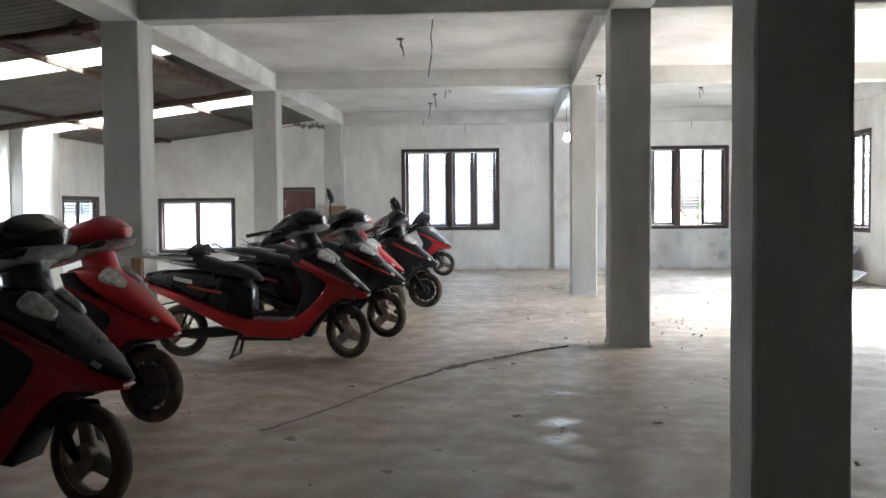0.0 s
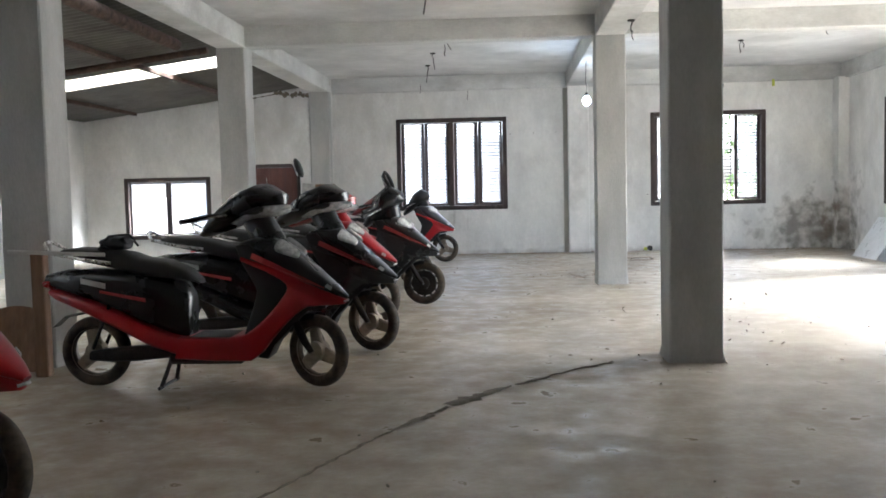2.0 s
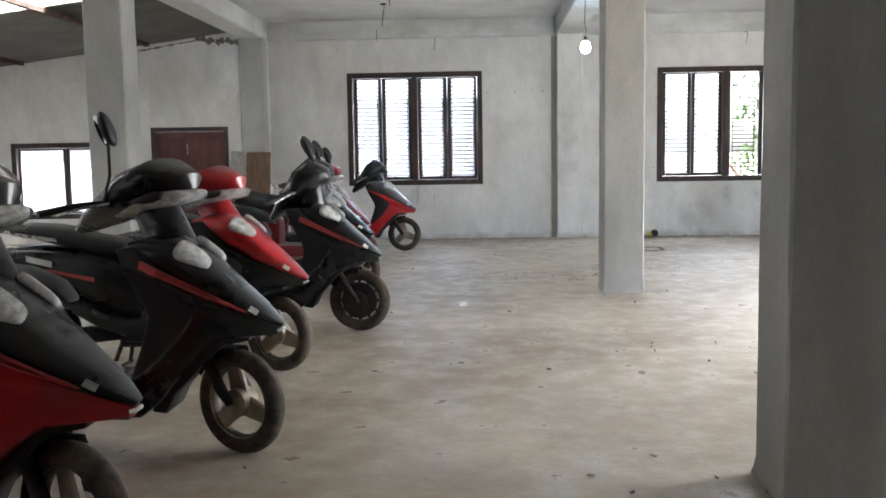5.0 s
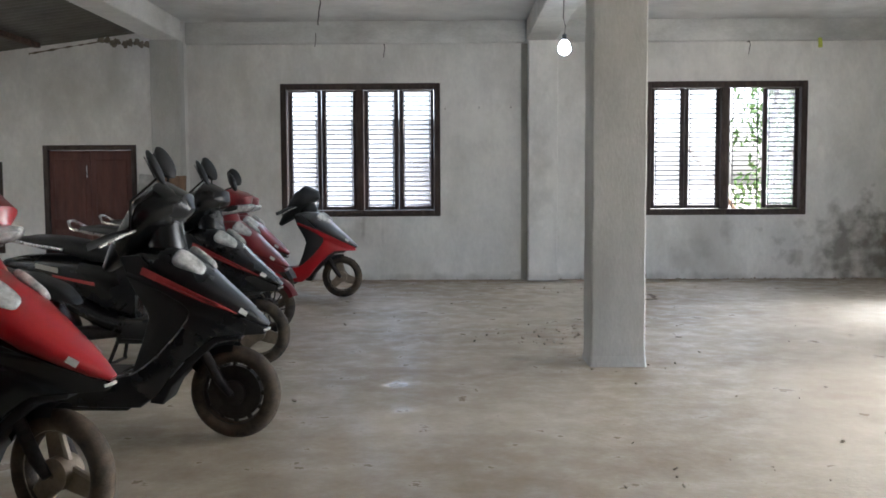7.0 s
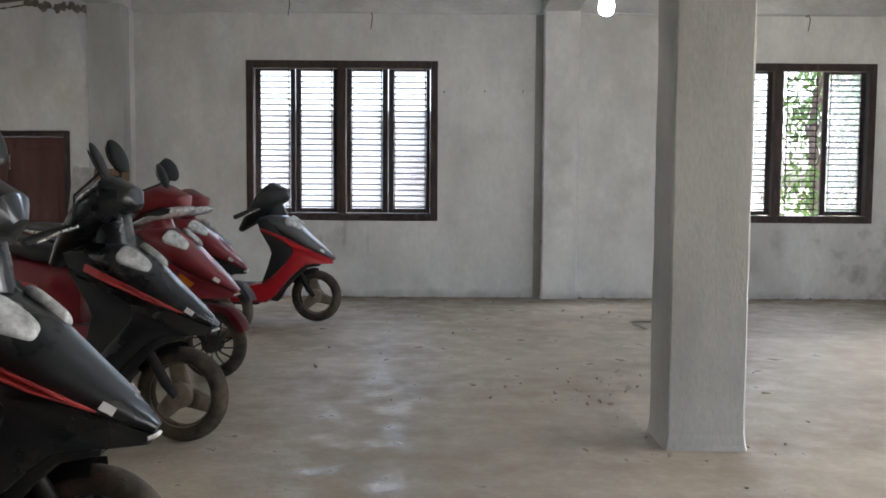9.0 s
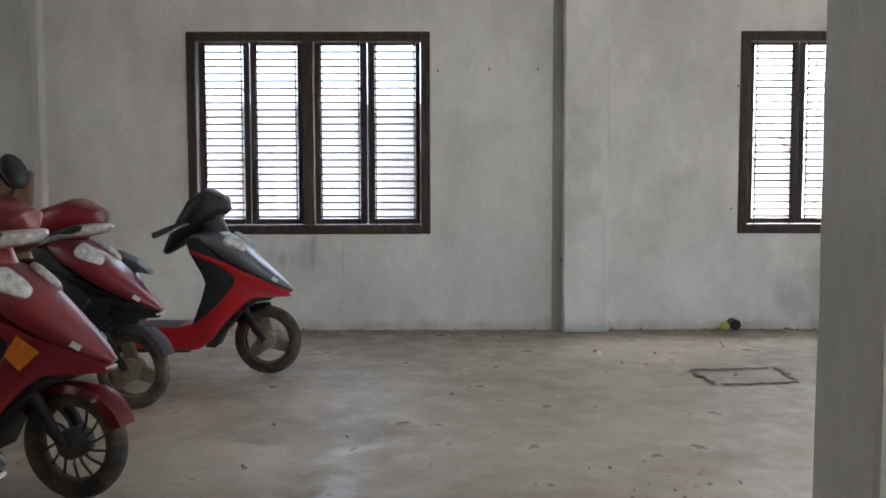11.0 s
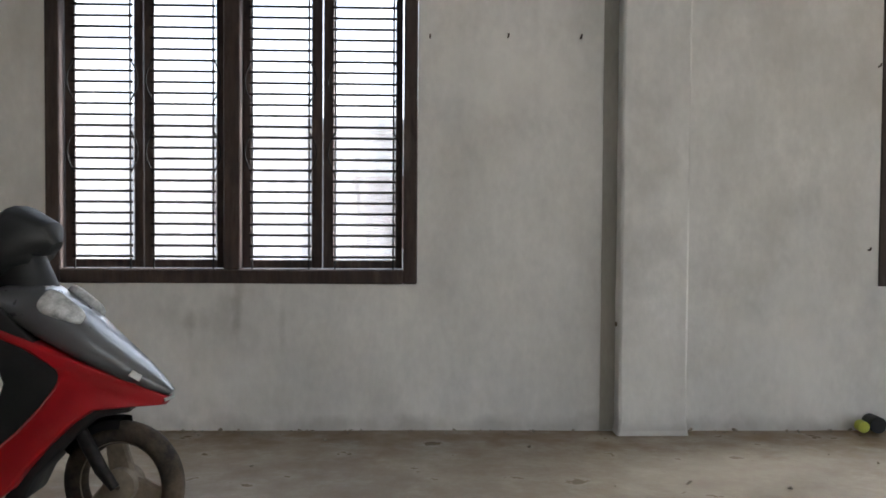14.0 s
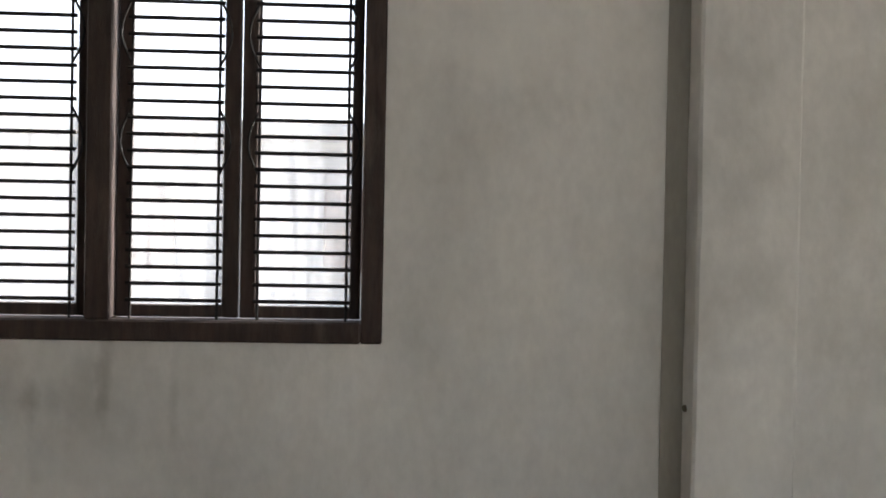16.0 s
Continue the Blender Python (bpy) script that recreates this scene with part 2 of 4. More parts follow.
BULB = bpy.data.materials.new("lit_bulb")
BULB.use_nodes = True
BULB.node_tree.nodes["Principled BSDF"].inputs["Emission Color"].default_value = (0.86, 0.93, 1.0, 1)
BULB.node_tree.nodes["Principled BSDF"].inputs["Emission Strength"].default_value = 22


# ---- mesh helpers ----
def part(name, bm, material, parent=None, label="", smooth=False):
    me = bpy.data.meshes.new(name)
    bmesh.ops.recalc_face_normals(bm, faces=bm.faces)
    bm.to_mesh(me)
    bm.free()
    if smooth:
        for p in me.polygons:
            p.use_smooth = True
        me.set_sharp_from_angle(angle=radians(42))
    me.materials.append(material)
    ob = new(name, me)
    if parent is not None:
        ob.parent = parent
    if label:
        ob["label"] = label
    return ob


def share(name, ob, parent, m):
    """Another object on the same mesh."""
    o = new(name, ob.data)
    o.parent = parent
    o.matrix_basis = m
    return o


def box(bm, x0, x1, y0, y1, z0, z1, bevel=0.0):
    r = bmesh.ops.create_cube(bm, size=1, matrix=Matrix.Translation(((x0 + x1) / 2, (y0 + y1) / 2, (z0 + z1) / 2)) @ Matrix.Diagonal((x1 - x0, y1 - y0, z1 - z0, 1)))
    if bevel:
        es = list({e for v in r["verts"] for e in v.link_edges})
        bmesh.ops.bevel(bm, geom=es, offset=bevel, segments=1, affect="EDGES")
    return bm


def B(*a, **k):
    return box(bmesh.new(), *a, **k)


def tube(bm, pts, r, n=8, caps=True):
    """A round bar along points; r a radius or one for each point."""
    pts = [Vector(p) for p in pts]
    rings = []
    for i, p in enumerate(pts):
        d = (pts[min(i + 1, len(pts) - 1)] - pts[max(i - 1, 0)]).normalized()
        u = d.cross(Vector((0, 0, 1)))
        if u.length < 0.05:
            u = d.cross(Vector((0, 1, 0)))
        u.normalize()
        v = d.cross(u)
        rad = r[i] if isinstance(r, (list, tuple)) else r
        rings.append([bm.verts.new(p + rad * (math.cos(2 * math.pi * k / n) * u + math.sin(2 * math.pi * k / n) * v)) for k in range(n)])
    for a, c in zip(rings, rings[1:]):
        for k in range(n):
            bm.faces.new((a[k], a[(k + 1) % n], c[(k + 1) % n], c[k]))
    if caps:
        bm.faces.new(rings[0][::-1])
        bm.faces.new(rings[-1])
    return bm


def T(pts, r, n=8):
    return tube(bmesh.new(), pts, r, n)


def loft(stations, n=16, power=2.5, y=0.0):
    """A shell through rings across the local xz plane: (x, z, direction in degrees, half width, half height)."""
    bm = bmesh.new()
    rings = []
    for x, z, ang, hw, hh in stations:
        nx, nz = -math.sin(radians(ang)), math.cos(radians(ang))
        ring = []
        for k in range(n):
            a = 2 * math.pi * k / n
            c, s = math.cos(a), math.sin(a)
            cy = math.copysign(abs(c) ** (2 / power), c) * hw
            ch = math.copysign(abs(s) ** (2 / power), s) * hh
            ring.append(bm.verts.new((x + nx * ch, y + cy, z + nz * ch)))
        rings.append(ring)
    for a, c in zip(rings, rings[1:]):
        for k in range(n):
            bm.faces.new((a[k], a[(k + 1) % n], c[(k + 1) % n], c[k]))
    bm.faces.new(rings[0])
    bm.faces.new(rings[-1][::-1])
    return bm


def ring_solid(bm, prof, n=40, m=None):
    """Turns a closed profile of (radius, y) about the y axis."""
    rings = []
    for i in range(n):
        a = 2 * math.pi * i / n
        rings.append([bm.verts.new((r * math.cos(a), y, r * math.sin(a))) for r, y in prof])
    k = len(prof)
    for i in range(n):
        p, q = rings[i], rings[(i + 1) % n]
        for j in range(k):
            bm.faces.new((p[j], p[(j + 1) % k], q[(j + 1) % k], q[j]))
    if m is not None:
        bm.transform(m)
    return bm


def band_solid(pairs, width, rim=0.018, scale=1.0):
    """A moulded shell across the scooter, with rounded rims, along pairs of points (x, z) on its outer and inner side outline; width: half width at (x, z)."""
    bm = bmesh.new()
    rings = []
    for outer, inner in pairs:
        o, i = Vector(outer), Vector(inner)
        d = (i - o).normalized() * min(rim, 0.4 * (i - o).length)
        row = []
        for p, drop in ((o, rim), (o + d * 0.35, rim * 0.3), (o + d, 0.0), (i - d, 0.0), (i - d * 0.35, rim * 0.3), (i, rim)):
            row.append((p.x * scale, max(0.006, width(p.x, p.y) - drop) * scale, p.y * scale))
        rings.append([bm.verts.new(c) for c in row] + [bm.verts.new((c[0], -c[1], c[2])) for c in row[::-1]])
    n = len(rings[0])
    for a, b_ in zip(rings, rings[1:]):
        for k in range(n):
            bm.faces.new((a[k], a[(k + 1) % n], b_[(k + 1) % n], b_[k]))
    bm.faces.new(rings[0][::-1])
    bm.faces.new(rings[-1])
    return bm


def empty(name, m, label, category, group="", kind=""):
    e = new(name)
    e.empty_display_size = 0.1
    e.matrix_basis = m
    return tagged(e, label, category, group, kind)


def holed_wall(name, u0, u1, z0, z1, holes, thick, place, material):
    """A wall in its own plane (u along, v through, z up) with real openings; holes: (u0, u1, z0, z1)."""
    us = sorted({u0, u1, *[h[0] for h in holes], *[h[1] for h in holes]})
    zs = sorted({z0, z1, *[h[2] for h in holes], *[h[3] for h in holes]})
    solid = {}
    for i in range(len(us) - 1):
        for j in range(len(zs) - 1):
            cu, cz = (us[i] + us[i + 1]) / 2, (zs[j] + zs[j + 1]) / 2
            solid[i, j] = not any(h[0] < cu < h[1] and h[2] < cz < h[3] for h in holes)
    bm = bmesh.new()
    vs = {}

    def vert(u, v, z):
        if (u, v, z) not in vs:
            vs[u, v, z] = bm.verts.new((u, v, z))
        return vs[u, v, z]

    for (i, j), s in solid.items():
        if not s:
            continue
        a, b_, c, d = us[i], us[i + 1], zs[j], zs[j + 1]
        bm.faces.new([vert(a, 0, c), vert(b_, 0, c), vert(b_, 0, d), vert(a, 0, d)])
        bm.faces.new([vert(a, thick, c), vert(a, thick, d), vert(b_, thick, d), vert(b_, thick, c)])
        for (ni, nj), (p, q) in (((i - 1, j), ((a, c), (a, d))), ((i + 1, j), ((b_, c), (b_, d))), ((i, j - 1), ((a, c), (b_, c))), ((i, j + 1), ((a, d), (b_, d)))):
            if not solid.get((ni, nj), False):
                bm.faces.new([vert(p[0], 0, p[1]), vert(q[0], 0, q[1]), vert(q[0], thick, q[1]), vert(p[0], thick, p[1])])
    ob = part(name, bm, material)
    ob.matrix_basis = place
    return tagged(ob, kind="structure")


# ---- the plan ----
XE, XW, YN, YA, YS = 5.9, -9.2, 19.37, 19.03, -5.0      # east, west, north, annex north and south faces
CX0, CX1, LX0, LX1 = 0.551, 0.945, -4.54, -4.15            # the middle and the outer line of columns
BOT, SLAB = 3.29, 3.57                                   # underside of beams and of slab
ROWS_Y = (-2.94, 2.355, 7.65, 13.167)                      # front faces of the column rows
WZ0, WZ1 = 0.889, 2.733                                    # window heights
WIN_A, WIN_B, WIN_E = (-2.86, -0.64), (2.195, 4.43), (15.22, 17.36)
ROOF0, ROOFK = 2.84, 0.125                                # shed roof: height at the west wall and slope


def slab_box(name, *a, material, label=""):
    return tagged(part(name, B(*a), material), label, kind="structure")


# floor with a slightly wavy, trowelled top
def make_floor():
    bm = bmesh.new()
    nx, ny = 60, 100
    x0, x1, y0, y1 = XW - 0.2, XE + 0.2, YS - 0.2, YN + 0.2
    g = [[bm.verts.new((x0 + (x1 - x0) * i / nx, y0 + (y1 - y0) * j / ny, 0.004 * noise.noise((i * 0.35, j * 0.35, 0)) - 0.003)) for j in range(ny + 1)] for i in range(nx + 1)]
    for i in range(nx):
        for j in range(ny):
            bm.faces.new((g[i][j], g[i + 1][j], g[i + 1][j + 1], g[i][j + 1]))
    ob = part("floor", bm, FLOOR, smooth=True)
    tagged(ob, "dusty worn cement screed floor with shiny trowelled patches", kind="structure")
    return ob


floor = make_floor()

holed_wall("wall_north", LX0 + 0.004, XE + 0.2, -0.2, 3.7, [(*WIN_A, WZ0, WZ1), (*WIN_B, WZ0, WZ1)], 0.22, pose(0, YN, 0), PLASTER)
# the east wall: u runs along y
holed_wall("wall_east", YS, YN - 0.003, -0.2, 3.7, [(*WIN_E, WZ0, WZ1), (9.1, 14.0, 0.0, 2.7)], 0.22, Matrix(((0, 1, 0, XE), (1, 0, 0, 0), (0, 0, 1, 0), (0, 0, 0, 1))), PLASTER)
holed_wall("wall_south", XW, XE, -0.2, 3.7, [], 0.22, pose(0, YS - 0.22, 0), PLASTER)
holed_wall("wall_west", YS, YA, -0.2, 2.92, [(16.1, 17.75, 0.55, 1.7)], -0.22, Matrix(((0, 1, 0, XW), (1, 0, 0, 0), (0, 0, 1, 0), (0, 0, 0, 1))), PLASTER)


def annex_wall():
    """North wall of the lean-to, with a sloping top that follows the roof."""
    W0, W1 = XW - 0.22, LX0
    ob = holed_wall("wall_annex", W0, LX1 - 0.004, -0.2, 3.7, [(-8.40, -6.61, 0.42, 1.67), (-6.05, -4.77, 0.0, 1.89)], 0.22, pose(0, YA, 0), PLASTER)
    for v in ob.data.vertices:
        if v.co.z > 3.6:
            v.co.z = min(ROOF0 + ROOFK * (v.co.x - XW) + 0.02, 3.42)
    return ob


annex_wall()
slab_box("wall_return", LX1 - 0.22, LX1, YA + 0.222, YN + 0.2, -0.2, 3.7, material=PLASTER)

ceiling = slab_box("ceiling", LX0, XE + 0.2, YS - 0.2, YN + 0.2, SLAB, SLAB + 0.15, material=CEILING, label="unpainted plastered concrete slab ceiling")


def beam(name, *a):
    return tagged(part(name, B(*a, bevel=0.012), BEAM), "grey plastered concrete ceiling beam", "beam", kind="structure")


for k, y in enumerate(ROWS_Y):
    beam("beam", LX1 + 0.002, CX0 - 0.002, y + 0.03, y + 0.33, BOT + 0.004, SLAB + 0.01)
    beam("beam", CX1 + 0.002, XE + 0.01, y + 0.03, y + 0.33, BOT + 0.004, SLAB + 0.01)
beam("beam", LX0, LX1, YS, YA + 0.1, BOT, SLAB + 0.01)
beam("beam", CX0, CX1, YS, YN - 0.02, BOT - 0.004, SLAB + 0.01)
beam("beam", LX1 + 0.004, CX0 - 0.004, YN - 0.07, YN + 0.05, BOT - 0.02, SLAB + 0.01)
beam("beam", CX1 + 0.004, XE + 0.01, YN - 0.07, YN + 0.05, BOT - 0.02, SLAB + 0.01)
beam("beam", XE - 0.08, XE + 0.05, YS, YN - 0.08, BOT - 0.02, SLAB + 0.01)


def column(x0, x1, y0, y1, seed):
    """Plastered column with knocked, uneven arrises and a rough foot."""
    rnd = random.Random(seed)
    bm = bmesh.new()
    zs = [0.0, 0.03, 0.08] + [0.2 + 0.2 * i for i in range(16)] + [BOT]
    rings = []
    for k, z in enumerate(zs):
        g = 0.014 if k == 0 else 0.006 if k == 1 else 0.0
        c = 0.012
        ring = []
        for (x, y, sx, sy) in ((x0, y0, -1, -1), (x1, y0, 1, -1), (x1, y1, 1, 1), (x0, y1, -1, 1)):
            j = [rnd.uniform(-0.003, 0.003) for _ in range(4)]
            a = (x + sx * g + j[0] - sx * c, y + sy * g + j[1])
            b_ = (x + sx * g + j[2], y + sy * g + j[3] - sy * c)
            ring += [a, b_] if sx * sy < 0 else [b_, a]
        rings.append([bm.verts.new((p[0], p[1], z)) for p in ring])
    for a, b_ in zip(rings, rings[1:]):
        for k in range(8):
            bm.faces.new((a[k], a[(k + 1) % 8], b_[(k + 1) % 8], b_[k]))
    bm.faces.new(rings[0][::-1])
    bm.faces.new(rings[-1])
    ob = part("column", bm, COLUMN)
    return tagged(ob, "square grey cement-plastered concrete column with chipped edges", "column", "columns of the hall", "structure")


for i, y in enumerate(ROWS_Y):
    column(CX0, CX1, y, y + 0.39, 10 + i)
    column(LX0, LX1, y + 0.02, y + 0.40, 30 + i)
_p = column(0.572, 0.977, 19.222, YN + 0.05, 50)
_p.name, _p.data.materials[0] = "pilaster", PLASTER
# Flat strip in a darker tone than the wall around it.
tagged(part("plaster_band", B(0.482, 0.5715, YN - 0.005, YN + 0.01, 0.001, BOT - 0.025), BANDING), "darker flat band on the wall beside the pilaster", kind="structure")
_p = column(XE - 0.2, XE + 0.05, YN - 0.34, YN + 0.05, 51)
_p.name, _p.data.materials[0] = "pilaster", PLASTER
column(XW - 0.05, XW + 0.24, 14.25, 15.6, 53).name = "pilaster"
column(XW - 0.05, XW + 0.24, 9.0, 9.9, 54).name = "pilaster"
column(LX0, LX1 + 0.002, YA - 0.05, YA + 0.2, 52).name = "pilaster"


# ---- windows ----
def window(name, m, w, h, panes, z_glass, bars, open_leaf=None, label="", glass=GLASS):
    """Wooden casement window; local x along the wall, y out through it, z up from the opening's foot. panes: (x0, x1) of the glass in each leaf."""
    e = empty(name, m, label or "dark wooden casement window with iron grille and dusty panes", "window", kind="structure")
    F, D = 0.085, 0.13
    part("frame", B(0.001, F, -0.012, D, 0.001, h - 0.001, bevel=0.006), WOOD, e)
    part("frame", B(w - F, w - 0.001, -0.012, D, 0.001, h - 0.001, bevel=0.006), WOOD, e)
    part("frame", B(F, w - F, -0.012, D, h - F, h - 0.001, bevel=0.006), WOOD, e)
    part("window_sill", B(F, w - F, -0.018, D, 0.001, F, bevel=0.008), WOOD, e)
    n = len(panes)
    z0, z1 = z_glass
    if n == 4:
        c = (panes[1][1] + panes[2][0]) / 2
        part("mullion", B(c - 0.05, c + 0.05, -0.008, D, F, h - F, bevel=0.006), WOOD, e)
    edges = [F + 0.004] + [(panes[i][1] + panes[i + 1][0]) / 2 for i in range(n - 1)] + [w - F - 0.004]
    for i, (a, b_) in enumerate(panes):
        lo, hi = edges[i] + 0.004, edges[i + 1] - 0.004
        if n == 4 and i == 1:
            hi = c - 0.054
        if n == 4 and i == 2:
            lo = c + 0.054
        bm = bmesh.new()
        box(bm, lo, a, 0.065, 0.105, F + 0.006, h - F - 0.006, 0.004)
        box(bm, b_, hi, 0.065, 0.105, F + 0.006, h - F - 0.006, 0.004)
        box(bm, a, b_, 0.067, 0.103, F + 0.006, z0, 0.004)
        box(bm, a, b_, 0.067, 0.103, z1, h - F - 0.006, 0.004)
        leaf = part("leaf", bm, WOOD, e)
        p = part("pane", B(a - 0.004, b_ + 0.004, 0.083, 0.087, z0 - 0.004, z1 + 0.004), glass, leaf)
        p.visible_shadow = False
        if open_leaf == i:
            leaf.matrix_basis = Matrix.Translation((lo, 0.11, 0)) @ pose(0, 0, 0, 0, 0, 82) @ Matrix.Translation((-lo, -0.11, 0))
        # iron grille: two uprights and a ladder of rods, with bowed ties to the frame
        if bars:
            up = part("grille_upright", T([(a + 0.012, 0.03, F), (a + 0.012, 0.03, h - F)], 0.006, 6), IRON, e)
            share("grille_upright", up, e, Matrix.Translation((b_ - a - 0.024, 0, 0)))
            rod = part("grille_bar", T([(a - 0.005, 0.03, 0), (b_ + 0.005, 0.03, 0)], 0.0085, 6), IRON, e)
            rod.location.z = z0 + 0.02
            for k in range(1, bars):
                share("grille_bar", rod, e, Matrix.Translation((0, 0, z0 + 0.02 + (z1 - z0 - 0.02) * k / bars)))
            for zt in (0.47, 0.74):
                zz = z0 + (z1 - z0) * zt - 0.1
                for s, xx in ((-1, a), (1, b_)):
                    pts = [(xx + s * (0.045 * math.sin(math.pi * q / 10) - 0.012), 0.03, zz - 0.13 + 0.26 * q / 10) for q in range(11)]
                    part("grille_tie", T(pts, 0.005, 6), IRON, e)
    return e


def rel(panes, x0):
    return [(a - x0, b_ - x0) for a, b_ in panes]


PANES = rel([(-2.71, -2.355), (-2.24, -1.86), (-1.65, -1.285), (-1.15, -0.775)], -2.86)
window("window_1", pose(WIN_A[0], YN, WZ0), WIN_A[1] - WIN_A[0], WZ1 - WZ0, PANES, (0.14, 1.73), 24)
window("window_2", pose(WIN_B[0], YN, WZ0), WIN_B[1] - WIN_B[0], WZ1 - WZ0, PANES, (0.14, 1.73), 24, open_leaf=2, label="dark wooden casement window with iron grille and one open leaf")
EASTM = Matrix(((0, 1, 0, XE), (-1, 0, 0, 0), (0, 0, 1, 0), (0, 0, 0, 1)))
for i, (a, b_) in enumerate((WIN_E,)):
    m = Matrix.Translation((0, b_, WZ0)) @ EASTM
    w = b_ - a
    window(f"window_{3 + i}", m, w, WZ1 - WZ0, [(p * w / 2.22, q * w / 2.22) for p, q in PANES], (0.14, 1.73), 24)
window("window_4", pose(-8.40, YA, 0.42), 1.79, 1.25, [(0.12, 0.84), (0.95, 1.67)], (0.12, 1.13), 0, label="low dark wooden two-leaf window in the lean-to")
WESTM = Matrix(((0, -1, 0, XW), (1, 0, 0, 0), (0, 0, 1, 0), (0, 0, 0, 1)))
for i, a in enumerate((16.1,)):
    window(f"window_{5 + i}", Matrix.Translation((0, a, 0.55)) @ WESTM, 1.65, 1.15, [(0.12, 0.76), (0.89, 1.53)], (0.12, 1.02), 14, label="low wooden window with bars in the lean-to")


# ---- door of the lean-to ----
def make_door():
    e = empty("door_1", pose(-6.05, YA, 0), "closed red-brown two-leaf wooden door with peeling frame", "door", kind="structure")
    w, h = 1.28, 1.89
    part("frame", B(0.001, 0.07, -0.01, 0.12, 0, h - 0.001, bevel=0.006), WOOD, e)
    part("frame", B(w - 0.07, w - 0.001, -0.01, 0.12, 0, h - 0.001, bevel=0.006), WOOD, e)
    part("frame", B(0.07, w - 0.07, -0.01, 0.12, h - 0.07, h - 0.001, bevel=0.006), WOOD, e)
    for a, b_ in ((0.073, w / 2 - 0.002), (w / 2 + 0.002, w - 0.073)):
        leaf = part("leaf", B(a, b_, 0.03, 0.07, 0.01, h - 0.075, bevel=0.004), DOORWOOD, e)
        for z0, z1 in ((0.12, 0.75), (0.88, 1.69)):
            part("panel", B(a + 0.07, b_ - 0.07, 0.018, 0.031, z0, z1, bevel=0.006), DOORWOOD, leaf)
    part("bolt", T([(w / 2 - 0.05, 0.02, 1.45), (w / 2 - 0.05, 0.02, 1.62)], 0.009), CHROME, e, "pale metal bolt")


make_door()


# ---- lean-to roof ----
def roof_z(x):
    return ROOF0 + ROOFK * (x - XW)


def make_roof():
    e = empty("lean_to_roof", pose(0, 0, 0), "old corrugated lean-to roof on rusty steel with translucent strips", "roof", kind="structure")
    strips = SKYSTRIPS
    cuts = [YS - 0.2]
    for a, b_ in strips:
        cuts += [a, b_]
    cuts.append(YA + 0.25)
    for k in range(len(cuts) - 1):
        lit = k % 2 == 1
        bm = bmesh.new()
        n = max(2, int((cuts[k + 1] - cuts[k]) / 0.025))
        rows = []
        for j in range(n + 1):
            y = cuts[k] + (cuts[k + 1] - cuts[k]) * j / n
            dz = 0.018 * math.sin(2 * math.pi * y / 0.15)
            rows.append([bm.verts.new((x, y, roof_z(x) + dz)) for x in (XW - 0.3, -7.6, -6.0, LX0 - 0.03)])
        for p, q in zip(rows, rows[1:]):
            for i in range(3):
                bm.faces.new((p[i], p[i + 1], q[i + 1], q[i]))
        o = part("translucent_sheet" if lit else "roof_sheet", bm, SKYLIGHT if lit else SHEET, e, smooth=True)
        if lit:
            o.visible_shadow = False
    for y in RAFTERS:
        part("rafter", T([(XW, y, roof_z(XW) - 0.13), (LX0 - 0.12, y, roof_z(LX0) - 0.15)], 0.045, 10), RUST, e)
    for x in (-8.0, -5.95):
        part("purlin", B(x - 0.035, x + 0.035, YS, YA - 0.25, roof_z(x) - 0.085, roof_z(x) - 0.022), RUST, e)


# The 4.2 strip is out of view, added to light the near columns.
SKYSTRIPS = ((4.2, 4.6), (9.3, 10.2), (14.4, 15.3))
RAFTERS = (-2.6, 2.6, 7.8, 13.2)
make_roof()


